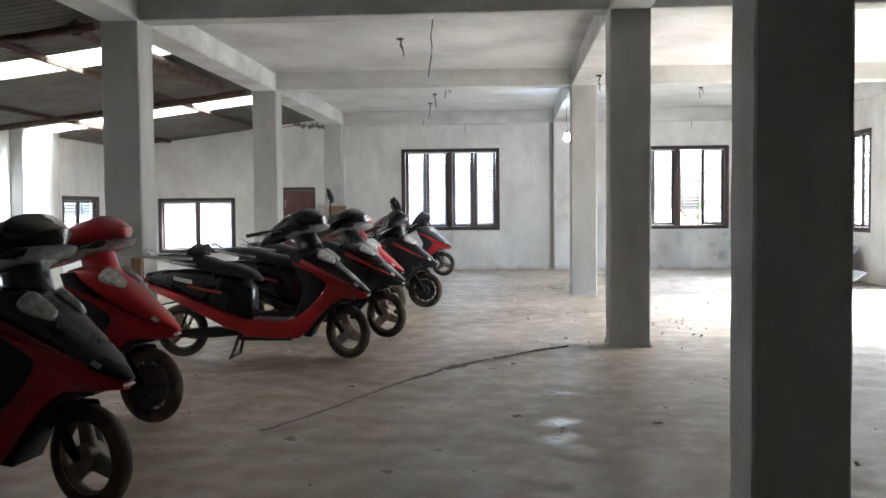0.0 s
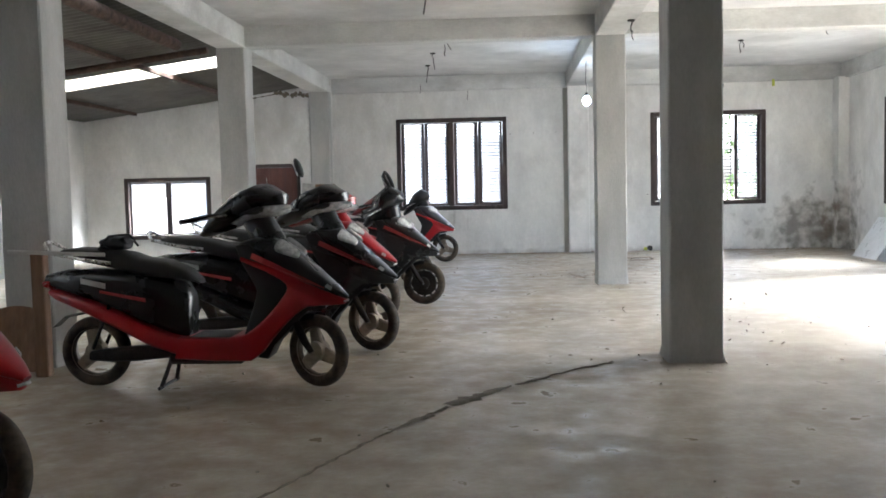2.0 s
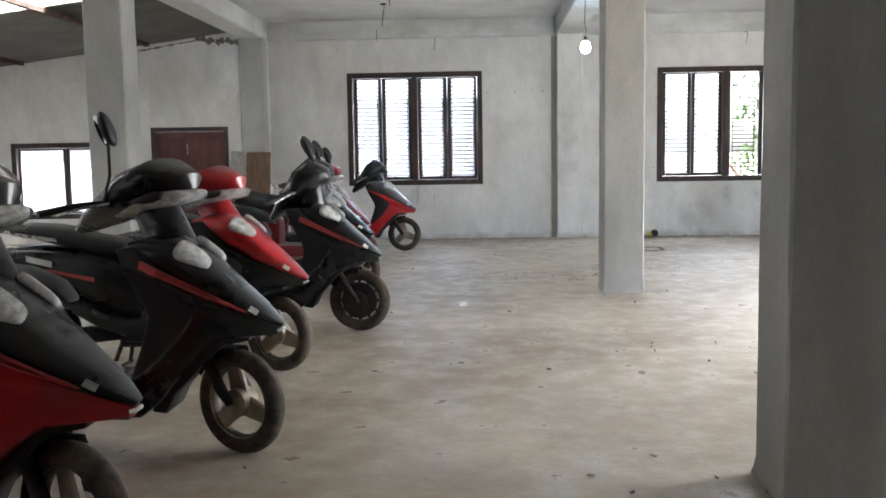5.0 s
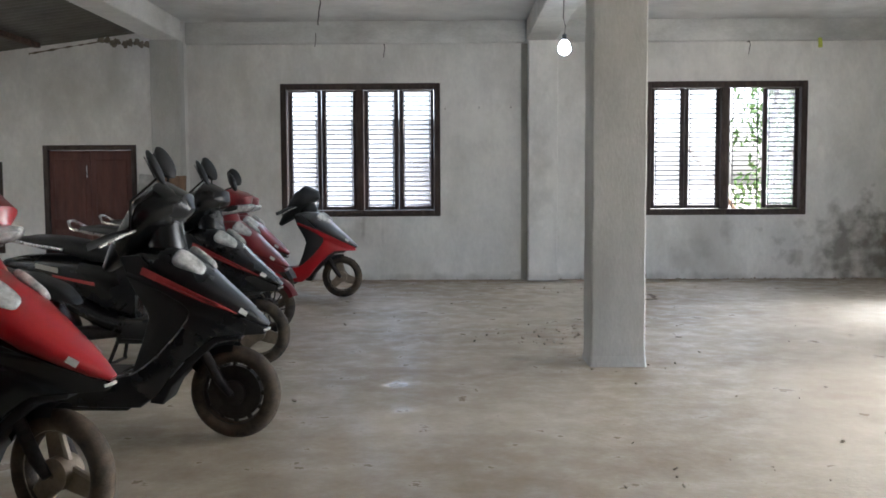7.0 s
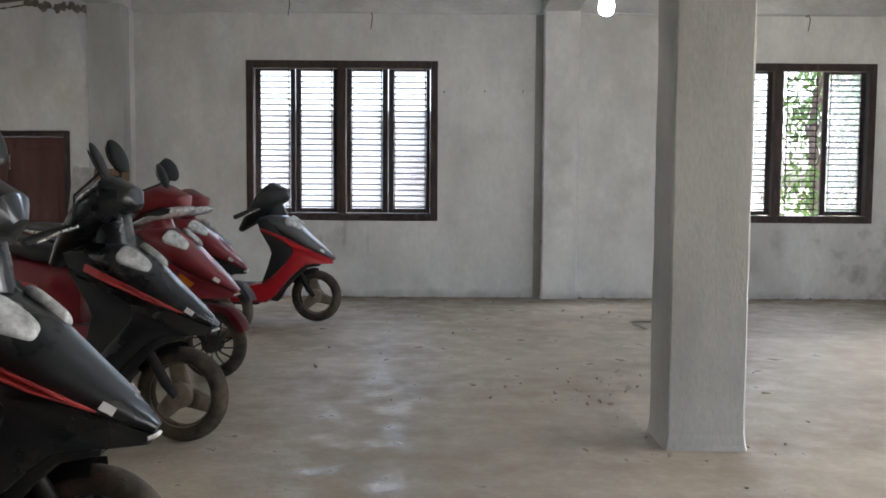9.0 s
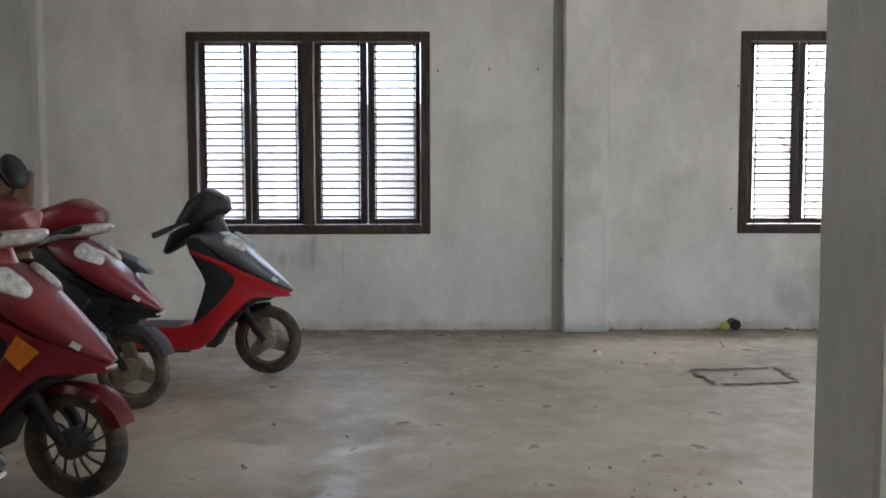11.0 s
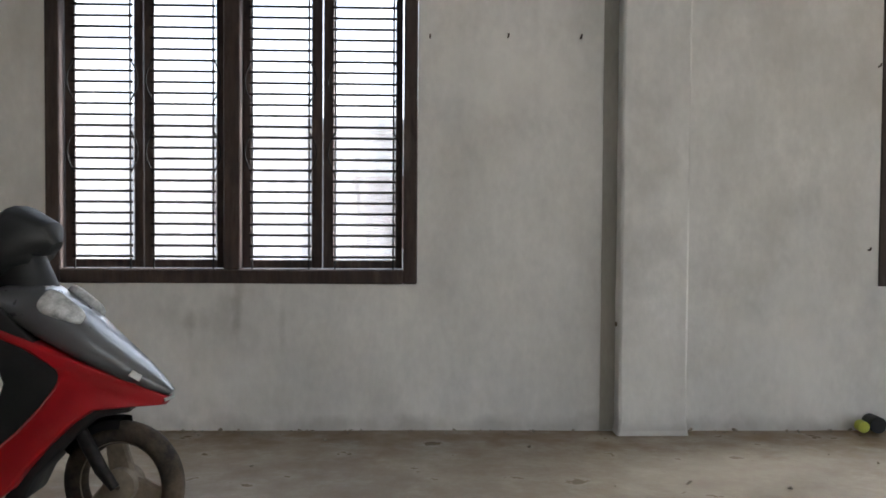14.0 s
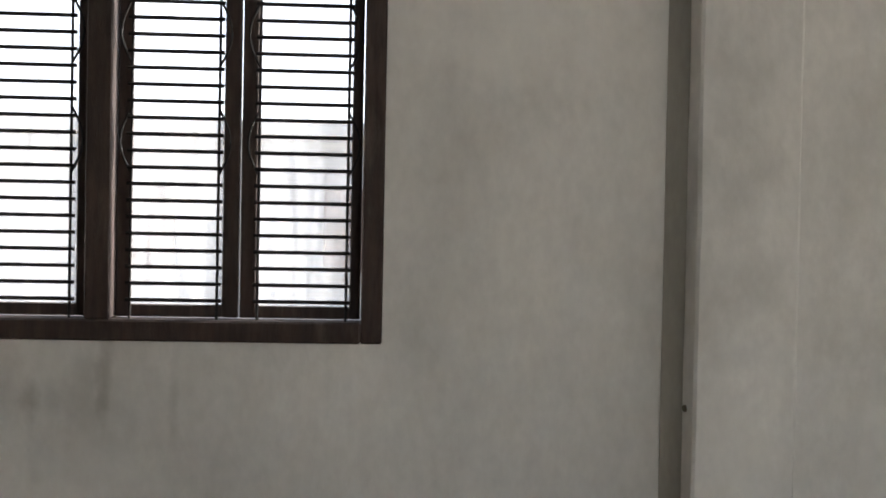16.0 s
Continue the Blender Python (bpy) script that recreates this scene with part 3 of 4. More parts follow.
# ---- scooters ----
def wheel(parent, name, kind, r=0.235, rim_mat=None):
    """A wheel about its own axle (local y)."""
    w = 0.045
    tyre = []
    for k in range(14):
        a = 2 * math.pi * k / 14
        tyre.append((r - 0.043 + 0.043 * math.cos(a), w * math.sin(a)))
    wh = part(name, ring_solid(bmesh.new(), tyre, 44), RUBBER, parent, "dusty black tyre", smooth=True)
    rm = rim_mat or ALLOY
    ri = r - 0.068
    part("rim", ring_solid(bmesh.new(), [(r - 0.055, -0.034), (r - 0.05, 0.034), (ri - 0.008, 0.03), (ri - 0.014, 0.0), (ri - 0.008, -0.03)], 40), rm, wh, smooth=True)
    bm = bmesh.new()
    if kind == "three":
        for k in range(3):
            s = bmesh.new()
            box(s, 0.02, ri - 0.004, -0.016, 0.016, -0.036, 0.036, 0.008)
            for v in s.verts:
                v.co.z *= 1.5 - 2.6 * v.co.x
                v.co.z += 1.2 * v.co.x * v.co.x
            s.transform(Matrix.Rotation(2 * math.pi * k / 3 + 0.5, 4, "Y"))
            me = bpy.data.meshes.new("tmp")
            s.to_mesh(me)
            bm.from_mesh(me)
            bpy.data.meshes.remove(me)
            s.free()
    elif kind == "spokes":
        for k in range(14):
            a = 2 * math.pi * k / 14
            tube(bm, [(0.03 * math.cos(a), 0, 0.03 * math.sin(a)), (0.09 * math.cos(a + 0.1), 0, 0.09 * math.sin(a + 0.1)), (ri * math.cos(a + 0.3), 0, ri * math.sin(a + 0.3))], [0.008, 0.006, 0.006], 6)
    else:
        ring_solid(bm, [(ri - 0.03, -0.02), (ri - 0.03, 0.02), (0.03, 0.028), (0.03, -0.028)], 32)
        for k in range(12):
            a = 2 * math.pi * k / 12
            tube(bm, [((ri - 0.035) * math.cos(a), 0, (ri - 0.035) * math.sin(a)), (ri * math.cos(a), 0, ri * math.sin(a))], 0.013, 6)
    part("spokes", bm, rm, wh, smooth=(kind != "three"))
    part("hub", ring_solid(bmesh.new(), [(0.062, -0.045), (0.066, 0.0), (0.062, 0.045), (0.012, 0.055), (0.012, -0.055)], 24), rm, wh, smooth=True)
    return wh


def quad_patch(pts, depth=0.006):
    """A thin raised patch through four or more corners in order (both faces)."""
    bm = bmesh.new()
    ps = [Vector(p) for p in pts]
    nrm = (ps[1] - ps[0]).cross(ps[2] - ps[0]).normalized() * depth
    a = [bm.verts.new(p + nrm) for p in ps]
    b_ = [bm.verts.new(p - nrm) for p in ps]
    bm.faces.new(a)
    bm.faces.new(b_[::-1])
    for k in range(len(a)):
        bm.faces.new((a[k], b_[k], b_[(k + 1) % len(a)], a[(k + 1) % len(a)]))
    return bm


WB = 1.53


def scooter(x, y, heading, label, nose, apron, steer=-20, mirrors=False, rear_lift=0.0, wheel_kind="three", fender=None, rim=None, stripe=None, seat_mat=None, lean=0, spokes_front=False, stand=True, head=0.0, headx=0.0, lamp=True):
    """x, y: where the front tyre stands; heading: degrees of the way it faces, from +x."""
    e = empty("scooter", pose(x, y, 0) @ pose(0, 0, 0, lean, 0, heading) @ Matrix.Scale(1.05, 4), label, "scooter", "parked scooters")
    R = 0.235
    # beak and apron in one moulded band, floor, tail
    K = 1 / 1.05

    def half(x, z):
        return 0.19 - 0.17 * max(0.0, min(1.0, (x + 0.26) / 0.44)) ** 1.7

    ap = part("apron", band_solid([((-0.505, 0.905), (-0.51, 0.868)), ((-0.30, 0.825), (-0.34, 0.795)), ((-0.08, 0.715), (-0.245, 0.742)), ((0.08, 0.637), (-0.215, 0.718)), ((0.178, 0.582), (-0.205, 0.70)), ((0.155, 0.553), (-0.205, 0.69)), ((0.04, 0.555), (-0.207, 0.675)), ((-0.08, 0.553), (-0.215, 0.655)), ((-0.16, 0.50), (-0.275, 0.575)), ((-0.24, 0.424), (-0.36, 0.485)), ((-0.32, 0.335), (-0.43, 0.425)), ((-0.375, 0.26), (-0.50, 0.378)), ((-0.46, 0.196), (-0.62, 0.355)), ((-0.70, 0.198), (-0.75, 0.357)), ((-0.98, 0.215), (-0.95, 0.36))], half, 0.018, K), apron, e, smooth=True)
    part("beak_edge", T([(0.155 * K, -0.035, 0.575 * K), (0.176 * K, -0.015, 0.58 * K), (0.176 * K, 0.015, 0.58 * K), (0.155 * K, 0.035, 0.575 * K)], 0.007, 6), WHITEMARK, ap, "pale chipped strip on the beak")
    part("tail_panel", loft([(-0.86, 0.262, 178, 0.168, 0.075), (-1.08, 0.325, 155, 0.16, 0.065), (-1.32, 0.445, 153, 0.155, 0.06), (-1.58, 0.56, 157, 0.13, 0.05), (-1.76, 0.62, 162, 0.08, 0.04), (-1.83, 0.635, 165, 0.03, 0.018)], 18, 3.0), apron, e, smooth=True)
    part("leg_shield", band_solid([((-0.45, 0.985), (-0.545, 0.975)), ((-0.31, 0.84), (-0.505, 0.86)), ((-0.215, 0.75), (-0.425, 0.72)), ((-0.18, 0.70), (-0.405, 0.66)), ((-0.25, 0.56), (-0.44, 0.54)), ((-0.46, 0.36), (-0.51, 0.355))], lambda x, z: half(x, z) - 0.008, 0.012, K), BLACKPLASTIC, e, "black plastic leg shield", smooth=True)
    part("wheel_arch", band_solid([((0.04, 0.56), (0.03, 0.535)), ((-0.10, 0.565), (-0.08, 0.52)), ((-0.24, 0.45), (-0.19, 0.42)), ((-0.39, 0.30), (-0.315, 0.29)), ((-0.43, 0.21), (-0.36, 0.20))], lambda x, z: 0.12 - max(0.0, x), 0.01, K), BLACKPLASTIC, e, "dark inner wheel arch", smooth=True)
    nz = part("front_fairing", loft([(-0.515, 0.925, -20, 0.10, 0.025), (-0.43, 0.925, -25, 0.15, 0.055), (-0.32, 0.895, -33, 0.178, 0.088), (-0.19, 0.815, -37, 0.180, 0.082), (-0.08, 0.73, -37, 0.160, 0.066), (0.03, 0.658, -37, 0.118, 0.047), (0.115, 0.603, -36, 0.07, 0.028), (0.168, 0.570, -36, 0.026, 0.012)], 20, 2.5), nose, e, smooth=True)
    for s in (-1, 1):
        lb = bmesh.new()
        bmesh.ops.create_uvsphere(lb, u_segments=20, v_segments=12, radius=1)
        for v in lb.verts:
            v.co = Vector([math.copysign(abs(c) ** 0.62, c) for c in v.co])
            v.co.y *= 1.0 - 0.25 * v.co.x
        lb.transform(pose(-0.19, s * 0.126, 0.893) @ pose(0, 0, 0, -34 * s, 40, 0) @ pose(0, 0, 0, 0, 0, -12 * s) @ Matrix.Diagonal((0.085, 0.052, 0.024, 1)))
        part("headlight", lb, LENS, nz, "pale clear lamp lens", smooth=True)
        if stripe is not None:
            part("stripe", quad_patch([(-0.49, s * 0.155, 0.915), (-0.33, s * 0.19, 0.845), (-0.05, s * 0.172, 0.70), (0.04, s * 0.128, 0.645), (-0.12, s * 0.185, 0.715), (-0.34, s * 0.189, 0.815), (-0.49, s * 0.158, 0.88)], 0.003), stripe, nz)
        part("badge", quad_patch([(0.055, s * 0.112, 0.672), (0.085, s * 0.096, 0.648), (0.075, s * 0.106, 0.628), (0.042, s * 0.121, 0.652)], 0.003), WHITEMARK, nz, "small pale badge")
    if spokes_front:
        for s in (-1, 1):
            part("turn_light", quad_patch([(-0.14, s * 0.180, 0.70), (-0.06, s * 0.166, 0.63), (-0.13, s * 0.186, 0.56), (-0.19, s * 0.19, 0.62)], 0.008), AMBER, e, "amber turn light")
    part("floor_mat", B(-0.92, -0.50, -0.15, 0.15, 0.315, 0.342, bevel=0.006), MATGREY, e, "dusty grey rubber floor mat")
    body = part("rear_body", loft([(-0.86, 0.46, -2, 0.10, 0.16), (-0.93, 0.52, -5, 0.135, 0.19), (-1.08, 0.575, -12, 0.16, 0.17), (-1.28, 0.64, -14, 0.168, 0.14), (-1.50, 0.69, -12, 0.15, 0.105), (-1.70, 0.715, -10, 0.11, 0.07), (-1.84, 0.72, -10, 0.05, 0.035)], 18, 3.2), BLACKPAINT if apron is not DARKRED else DARKRED, e, smooth=True)
    for s in (-1, 1):
        part("decal", quad_patch([(-1.38, s * 0.167, 0.70), (-1.55, s * 0.148, 0.735), (-1.55, s * 0.148, 0.70), (-1.38, s * 0.167, 0.665)], 0.004), WHITEMARK, body, "pale lettering band")
        part("decal", quad_patch([(-1.12, s * 0.164, 0.60), (-1.42, s * 0.163, 0.655), (-1.42, s * 0.163, 0.64), (-1.12, s * 0.164, 0.575)], 0.004), REDMARK, body, "thin red flash")
        part("grab_rail", T([(-1.34, s * 0.165, 0.83), (-1.55, s * 0.17, 0.86), (-1.76, s * 0.14, 0.90), (-1.83, s * 0.05, 0.96), (-1.83, 0, 0.965)], 0.012, 8), CHROME, e, "dull metal grab rail", smooth=True)
    part("seat", loft([(-0.80, 0.70, 30, 0.06, 0.025), (-0.86, 0.735, 25, 0.115, 0.05), (-1.0, 0.775, 10, 0.14, 0.062), (-1.16, 0.795, 5, 0.15, 0.062), (-1.27, 0.83, -14, 0.152, 0.062), (-1.42, 0.862, -8, 0.145, 0.058), (-1.60, 0.885, -6, 0.125, 0.045), (-1.72, 0.89, -4, 0.07, 0.025)], 16, 3.0), seat_mat or VINYL, e, "black vinyl two-level seat", smooth=True)
    part("tail_light", loft([(-1.80, 0.685, 0, 0.085, 0.035), (-1.86, 0.69, 0, 0.05, 0.022)], 12, 3), TAILRED, e, smooth=True)
    part("rear_mudguard", loft([(-1.55, 0.50, -30, 0.06, 0.012), (-1.72, 0.47, -45, 0.06, 0.012), (-1.80, 0.40, -65, 0.05, 0.01)], 10, 4), BLACKPLASTIC, e, smooth=True)
    # steering group, turned about the head
    M = Matrix.Translation((-0.16, 0, 0.5)) @ pose(0, 0, 0, 0, 0, steer) @ Matrix.Translation((0.16, 0, -0.5))
    H = M @ Matrix.Translation((headx, 0, head))
    if lamp:
        H = H @ Matrix.Translation((-0.46, 0, 1.0)) @ pose(0, 0, 0, 0, -5, 0) @ Matrix.Diagonal((1.42, 1.0, 1.02, 1)) @ Matrix.Translation((0.46, 0, -1.0))
    else:
        H = H @ Matrix.Translation((-0.42, 0, 1.06)) @ pose(0, 0, 0, 0, -16, 0) @ Matrix.Diagonal((1.0, 1.0, 1.18, 1)) @ Matrix.Translation((0.42, 0, -1.06))

    def turned(name, bm, material, label="", m=M, smooth=True, parent=e):
        bm.transform(m)
        return part(name, bm, material, parent, label, smooth)

    fw = wheel(e, "front_wheel", "spokes" if spokes_front else wheel_kind, R, rim)
    fw.matrix_basis = M @ pose(0, 0, R)
    for s in (-1, 1):
        turned("fork_leg", T([(-0.235, s * 0.075, 0.62), (-0.05, s * 0.075, 0.30), (0.0, s * 0.072, R)], [0.027, 0.026, 0.018], 10), IRON)
    turned("fork_yoke", T([(-0.23, -0.09, 0.62), (-0.23, 0.09, 0.62)], 0.03, 10), IRON)
    fm = bmesh.new()
    prev = None
    for q in range(13):
        a = radians((20 if fender is not None else 88) + (130 if fender is not None else 62) * q / 12)
        big = 0.05 if fender is not None and q < 5 else 0.0
        ro, hw = R + 0.022 + big * 0.3, 0.055 + big * 0.4 * (1 - abs(q - 2) / 4)
        row = [fm.verts.new(((ro - dr) * math.cos(a), yy, R + (ro - dr) * math.sin(a))) for yy, dr in ((-hw, 0.045), (-hw * 0.8, 0.012), (0, 0.0), (hw * 0.8, 0.012), (hw, 0.045))]
        if prev:
            for i in range(4):
                fm.faces.new((prev[i], prev[i + 1], row[i + 1], row[i]))
        prev = row
    bmesh.ops.solidify(fm, geom=fm.faces[:], thickness=0.004)
    turned("front_mudguard", fm, fender or BLACKPLASTIC)
    cover = turned("handlebar_cover", loft([(-0.77, 0.945, 30, 0.05, 0.02), (-0.66, 0.995, 32, 0.13, 0.048), (-0.53, 1.06, 31, 0.18, 0.075), (-0.43, 1.115, 28, 0.195, 0.092), (-0.345, 1.135, 4, 0.17, 0.098), (-0.285, 1.105, -45, 0.10, 0.065), (-0.262, 1.07, -60, 0.04, 0.03)], 18, 2.4), nose if nose is not SILVER else BLACKPLASTIC, m=H)
    if lamp:
        turned("headset_lamp", loft([(-0.47, 1.005, 25, 0.17, 0.014), (-0.38, 1.045, 22, 0.175, 0.026), (-0.30, 1.065, 10, 0.15, 0.036), (-0.248, 1.065, -20, 0.095, 0.03), (-0.228, 1.06, -40, 0.04, 0.015)], 16, 2.6), LENS, "pale frosted headset lamp", m=H @ Matrix.Translation((0, 0, -0.012)))
        for s in (-1, 1):
            turned("indicator", loft([(-0.40, 1.052, 20, 0.05, 0.02), (-0.315, 1.07, 5, 0.045, 0.026), (-0.285, 1.07, -10, 0.02, 0.015)], 12, 2.4, y=s * 0.125), BLACKPLASTIC, m=H @ Matrix.Translation((0, 0, -0.012)))
    turned("steering_neck", T([(-0.34, 0, 0.86), (-0.42 + headx, 0, 1.06 + head)], [0.11, 0.10], 16), nose if nose is not SILVER else BLACKPLASTIC)
    for s in (-1, 1):
        turned("grip", T([(-0.50, s * 0.17, 1.055), (-0.56, s * 0.26, 1.05), (-0.64, s * 0.385, 1.03)], [0.014, 0.018, 0.018], 10), BLACKPLASTIC, "black rubber grip", m=H)
        turned("brake_lever", T([(-0.47, s * 0.20, 1.05), (-0.50, s * 0.29, 1.04), (-0.57, s * 0.39, 1.015)], 0.006, 6), CHROME, m=H)
        if mirrors and not (mirrors == "one" and s > 0):
            top = (-0.44, -0.2, 1.33) if mirrors == "one" else (-0.34 - 0.06 * s, s * 0.2, 1.26 + 0.03 * s)
            turned("mirror_stalk", T([(-0.50, s * 0.19, 1.06), (-0.45, s * 0.20, 1.17), top], 0.006, 6), IRON, m=H)
            mm = pose(*top) @ pose(0, 0, 0, 8, -12, -20 * s)
            mb = bmesh.new()
            bmesh.ops.create_uvsphere(mb, u_segments=16, v_segments=10, radius=1, matrix=mm @ Matrix.Translation((0.012, 0, 0.04)) @ Matrix.Diagonal((0.022, 0.052, 0.08, 1)))
            mo = turned("mirror", mb, BLACKPLASTIC, m=H)
            g = bmesh.new()
            bmesh.ops.create_circle(g, cap_ends=True, segments=20, radius=1, matrix=mm @ Matrix.Translation((-0.0125, 0, 0.04)) @ pose(0, 0, 0, 0, 90, 0) @ Matrix.Diagonal((0.07, 0.045, 1, 1)))
            turned("mirror_glass", g, MIRROR, m=H, smooth=False, parent=mo)
    # rear wheel, drive and stand
    rw = wheel(e, "rear_wheel", wheel_kind, R, rim)
    rw.matrix_basis = pose(-WB, 0, R + rear_lift)
    part("swing_arm", loft([(-0.98, 0.235, 180, 0.05, 0.03), (-1.2, 0.235 + rear_lift * 0.5, 180, 0.09, 0.05), (-1.40, 0.225 + rear_lift, 180, 0.06, 0.045), (-1.52, 0.22 + rear_lift, 180, 0.05, 0.03)], 12, 3, y=-0.09), IRON, e, smooth=True)
    for s in (-1, 1):
        bm = bmesh.new()
        tube(bm, [(-WB + 0.02, s * 0.10, R + 0.03 + rear_lift), (-1.38, s * 0.11, 0.56)], 0.012, 8)
        part("shock_absorber", bm, IRON, e)
        if stand:
            part("stand_leg", T([(-0.98, s * 0.06, 0.24), (-1.02, s * 0.11, 0.10), (-1.05, s * 0.14, 0.008)], 0.014, 8), IRON, e)
    if stand:
        part("stand_foot", T([(-1.05, -0.17, 0.012), (-1.05, 0.17, 0.012)], 0.012, 8), IRON, e)
    part("battery_box", B(-1.0, -0.5, -0.13, 0.13, 0.16, 0.25, bevel=0.02), BLACKPLASTIC, e)
    return e



scooter(-2.34, 2.66, -6, "dusty red scooter with dark front fairing on cement", BLACKPAINT, REDPAINT, steer=-18, stripe=REDMARK, head=0.05)
scooter(-2.74, 4.36, -4, "dusty all-red scooter parked on cement floor", REDPAINT, REDPAINT, steer=-15, wheel_kind="disc", rim=DARKALLOY, head=0.03)
scooter(-1.90, 7.0, 0, "red scooter with black front fairing on centre stand", BLACKPAINT, REDPAINT, steer=-28, stripe=REDMARK, headx=-0.10, head=0.07)
scooter(-1.73, 8.37, -1, "black scooter with thin red stripe, dusty", BLACKPAINT, BLACKPAINT, steer=-26, stripe=REDMARK, mirrors="one", headx=-0.08, head=0.07)
scooter(-1.93, 10.0, -2, "bright red and black scooter parked in the row", REDPAINT, BLACKPAINT, steer=-20, head=0.02, headx=-0.08)
scooter(-1.60, 11.33, 0, "black scooter with red stripe and raised mirrors", BLACKPAINT, BLACKPAINT, steer=-8, wheel_kind="disc", rim=DARKALLOY, stripe=REDMARK, mirrors=True, head=0.02, headx=0.05, lamp=False)
scooter(-1.90, 13.3, -3, "black scooter with mirrors beside another black one", BLACKPAINT, BLACKPAINT, steer=-8, stripe=REDMARK, mirrors=True, head=0.02, headx=0.05, lamp=False)
scooter(-2.12, 14.8, -8, "maroon scooter with spoked front wheel and mirrors", DARKRED, DARKRED, steer=-6, fender=DARKRED, spokes_front=True, mirrors=True, rim=DARKALLOY)
scooter(-2.40, 16.4, -5, "maroon and black scooter with grey mudguard", DARKRED, BLACKPAINT, steer=-10, fender=SILVER, head=-0.04)
scooter(-1.78, 17.43, 0, "red scooter with silver-grey nose beside the wall", SILVER, REDPAINT, steer=-10, head=-0.01, lamp=False)


# ---- outside ----
ground = bmesh.new()
bmesh.ops.create_grid(ground, x_segments=2, y_segments=2, size=600, matrix=Matrix.Translation((0, 0, -0.22)))
tagged(part("ground", ground, EARTH), "dry bare earth yard outside", kind="structure")


def neighbour():
    e = empty("neighbour_house", pose(-4.5, 29, -0.22), "grey rendered house with flat roof across the yard", "house")
    part("wall", B(-6, 6, 0, 6, 0, 2.9), RENDERWALL, e)
    part("roof", B(-6.4, 6.4, -0.4, 6.4, 2.904, 3.1, bevel=0.02), RENDERWALL, e)
    for x in (-4, -0.6, 2.8):
        w = part("window", B(x, x + 1.3, -0.03, 0.02, 1.0, 2.2), WOOD, e)
        part("sill", B(x - 0.06, x + 1.36, -0.1, 0.0, 0.92, 0.998), RENDERWALL, w)


neighbour()


def tree(x, y, h, seed, spread):
    rnd = random.Random(seed)
    e = empty("tree", pose(x, y, -0.22), "leafy green tree growing close to the wall", "tree", "trees in the yard")
    part("trunk", T([(0, 0, 0), (0.06, 0.03, h * 0.3), (-0.03, 0.05, h * 0.6), (0.05, 0, h * 0.85)], [0.12, 0.095, 0.07, 0.03], 10), BARK, e, smooth=True)
    tips = []
    for k in range(9):
        a, z = rnd.uniform(0, 6.28), h * rnd.uniform(0.2, 0.75)
        tip = Vector((math.cos(a) * spread * rnd.uniform(0.5, 1), math.sin(a) * spread * rnd.uniform(0.5, 1), z + rnd.uniform(0.2, 0.9)))
        mid = Vector((0, 0, z)).lerp(tip, 0.5) + Vector((0, 0, 0.15))
        part("limb", T([(0, 0, z), mid, tip], [0.04, 0.025, 0.008], 6), BARK, e)
        tips += [mid, tip, tip]
    bm = bmesh.new()
    for k in range(2200):
        c = rnd.choice(tips) + Vector((rnd.gauss(0, 0.32), rnd.gauss(0, 0.32), rnd.gauss(0, 0.28)))
        q = Euler((rnd.uniform(0, 6.28), rnd.uniform(0, 6.28), rnd.uniform(0, 6.28))).to_matrix()
        s = rnd.uniform(0.05, 0.1)
        vs = [bm.verts.new(c + q @ Vector(p)) for p in ((-s, 0, 0), (0, -s * 0.4, 0.01), (s, 0, 0), (0, s * 0.4, 0.01))]
        bm.faces.new(vs)
    part("crown", bm, LEAF, e)


tree(5.4, 23.5, 4.2, 3, 1.3)
tree(7.6, 24.5, 4.6, 4, 1.5)
pole = tagged(part("pole", T([(3.3, 21.4, 1.9), (4.9, 21.3, -0.2)], 0.035, 8), RAWWOOD), "slanting wooden prop leaning outside the window", "pole")


# ---- lamp and wires of the ceiling ----
def hanging_bulb(x, y, z, top):
    e = empty("hanging_bulb", pose(x, y, z), "lit white bulb hanging on a wire from the beam", "lamp")
    bm = bmesh.new()
    bmesh.ops.create_uvsphere(bm, u_segments=20, v_segments=12, radius=0.06)
    for v in bm.verts:
        if v.co.z > 0.02:
            v.co.z *= 1.5
    part("bulb", bm, BULB, e, "glowing white bulb", smooth=True)
    part("holder", T([(0, 0, 0.07), (0, 0, 0.14)], 0.022, 10), BLACKPLASTIC, e, "black lamp holder")
    part("wire", T([(0, 0, 0.14), (0.01, 0.0, 0.22), (-0.012, 0.0, 0.3), (0.0, 0, top - z)], 0.005, 6), WIRE, e)


hanging_bulb(0.64, 15.65, 2.65, BOT - 0.004)


def ceiling_wire(x, y, drop, seed, top=SLAB, twin=False):
    rnd = random.Random(seed)
    e = empty("ceiling_wire", pose(x, y, top), "loose dark electric wires hanging from a ceiling box", "wire", "loose ceiling wires")
    part("box", T([(0, 0, -0.018), (0, 0, 0.0)], 0.045, 12), IRON, e)
    for k in range(2 if twin else 1):
        pts, px, py = [(0.02 * k, 0, -0.01)], 0.02 * k, 0.0
        for q in range(1, 7):
            px, py = px + rnd.uniform(-0.02, 0.02) + 0.006 * k, py + rnd.uniform(-0.015, 0.015)
            pts.append((px, py, -drop * (1 - 0.4 * k) * q / 6))
        part("wire", T(pts, 0.007, 6), WIRE, e)


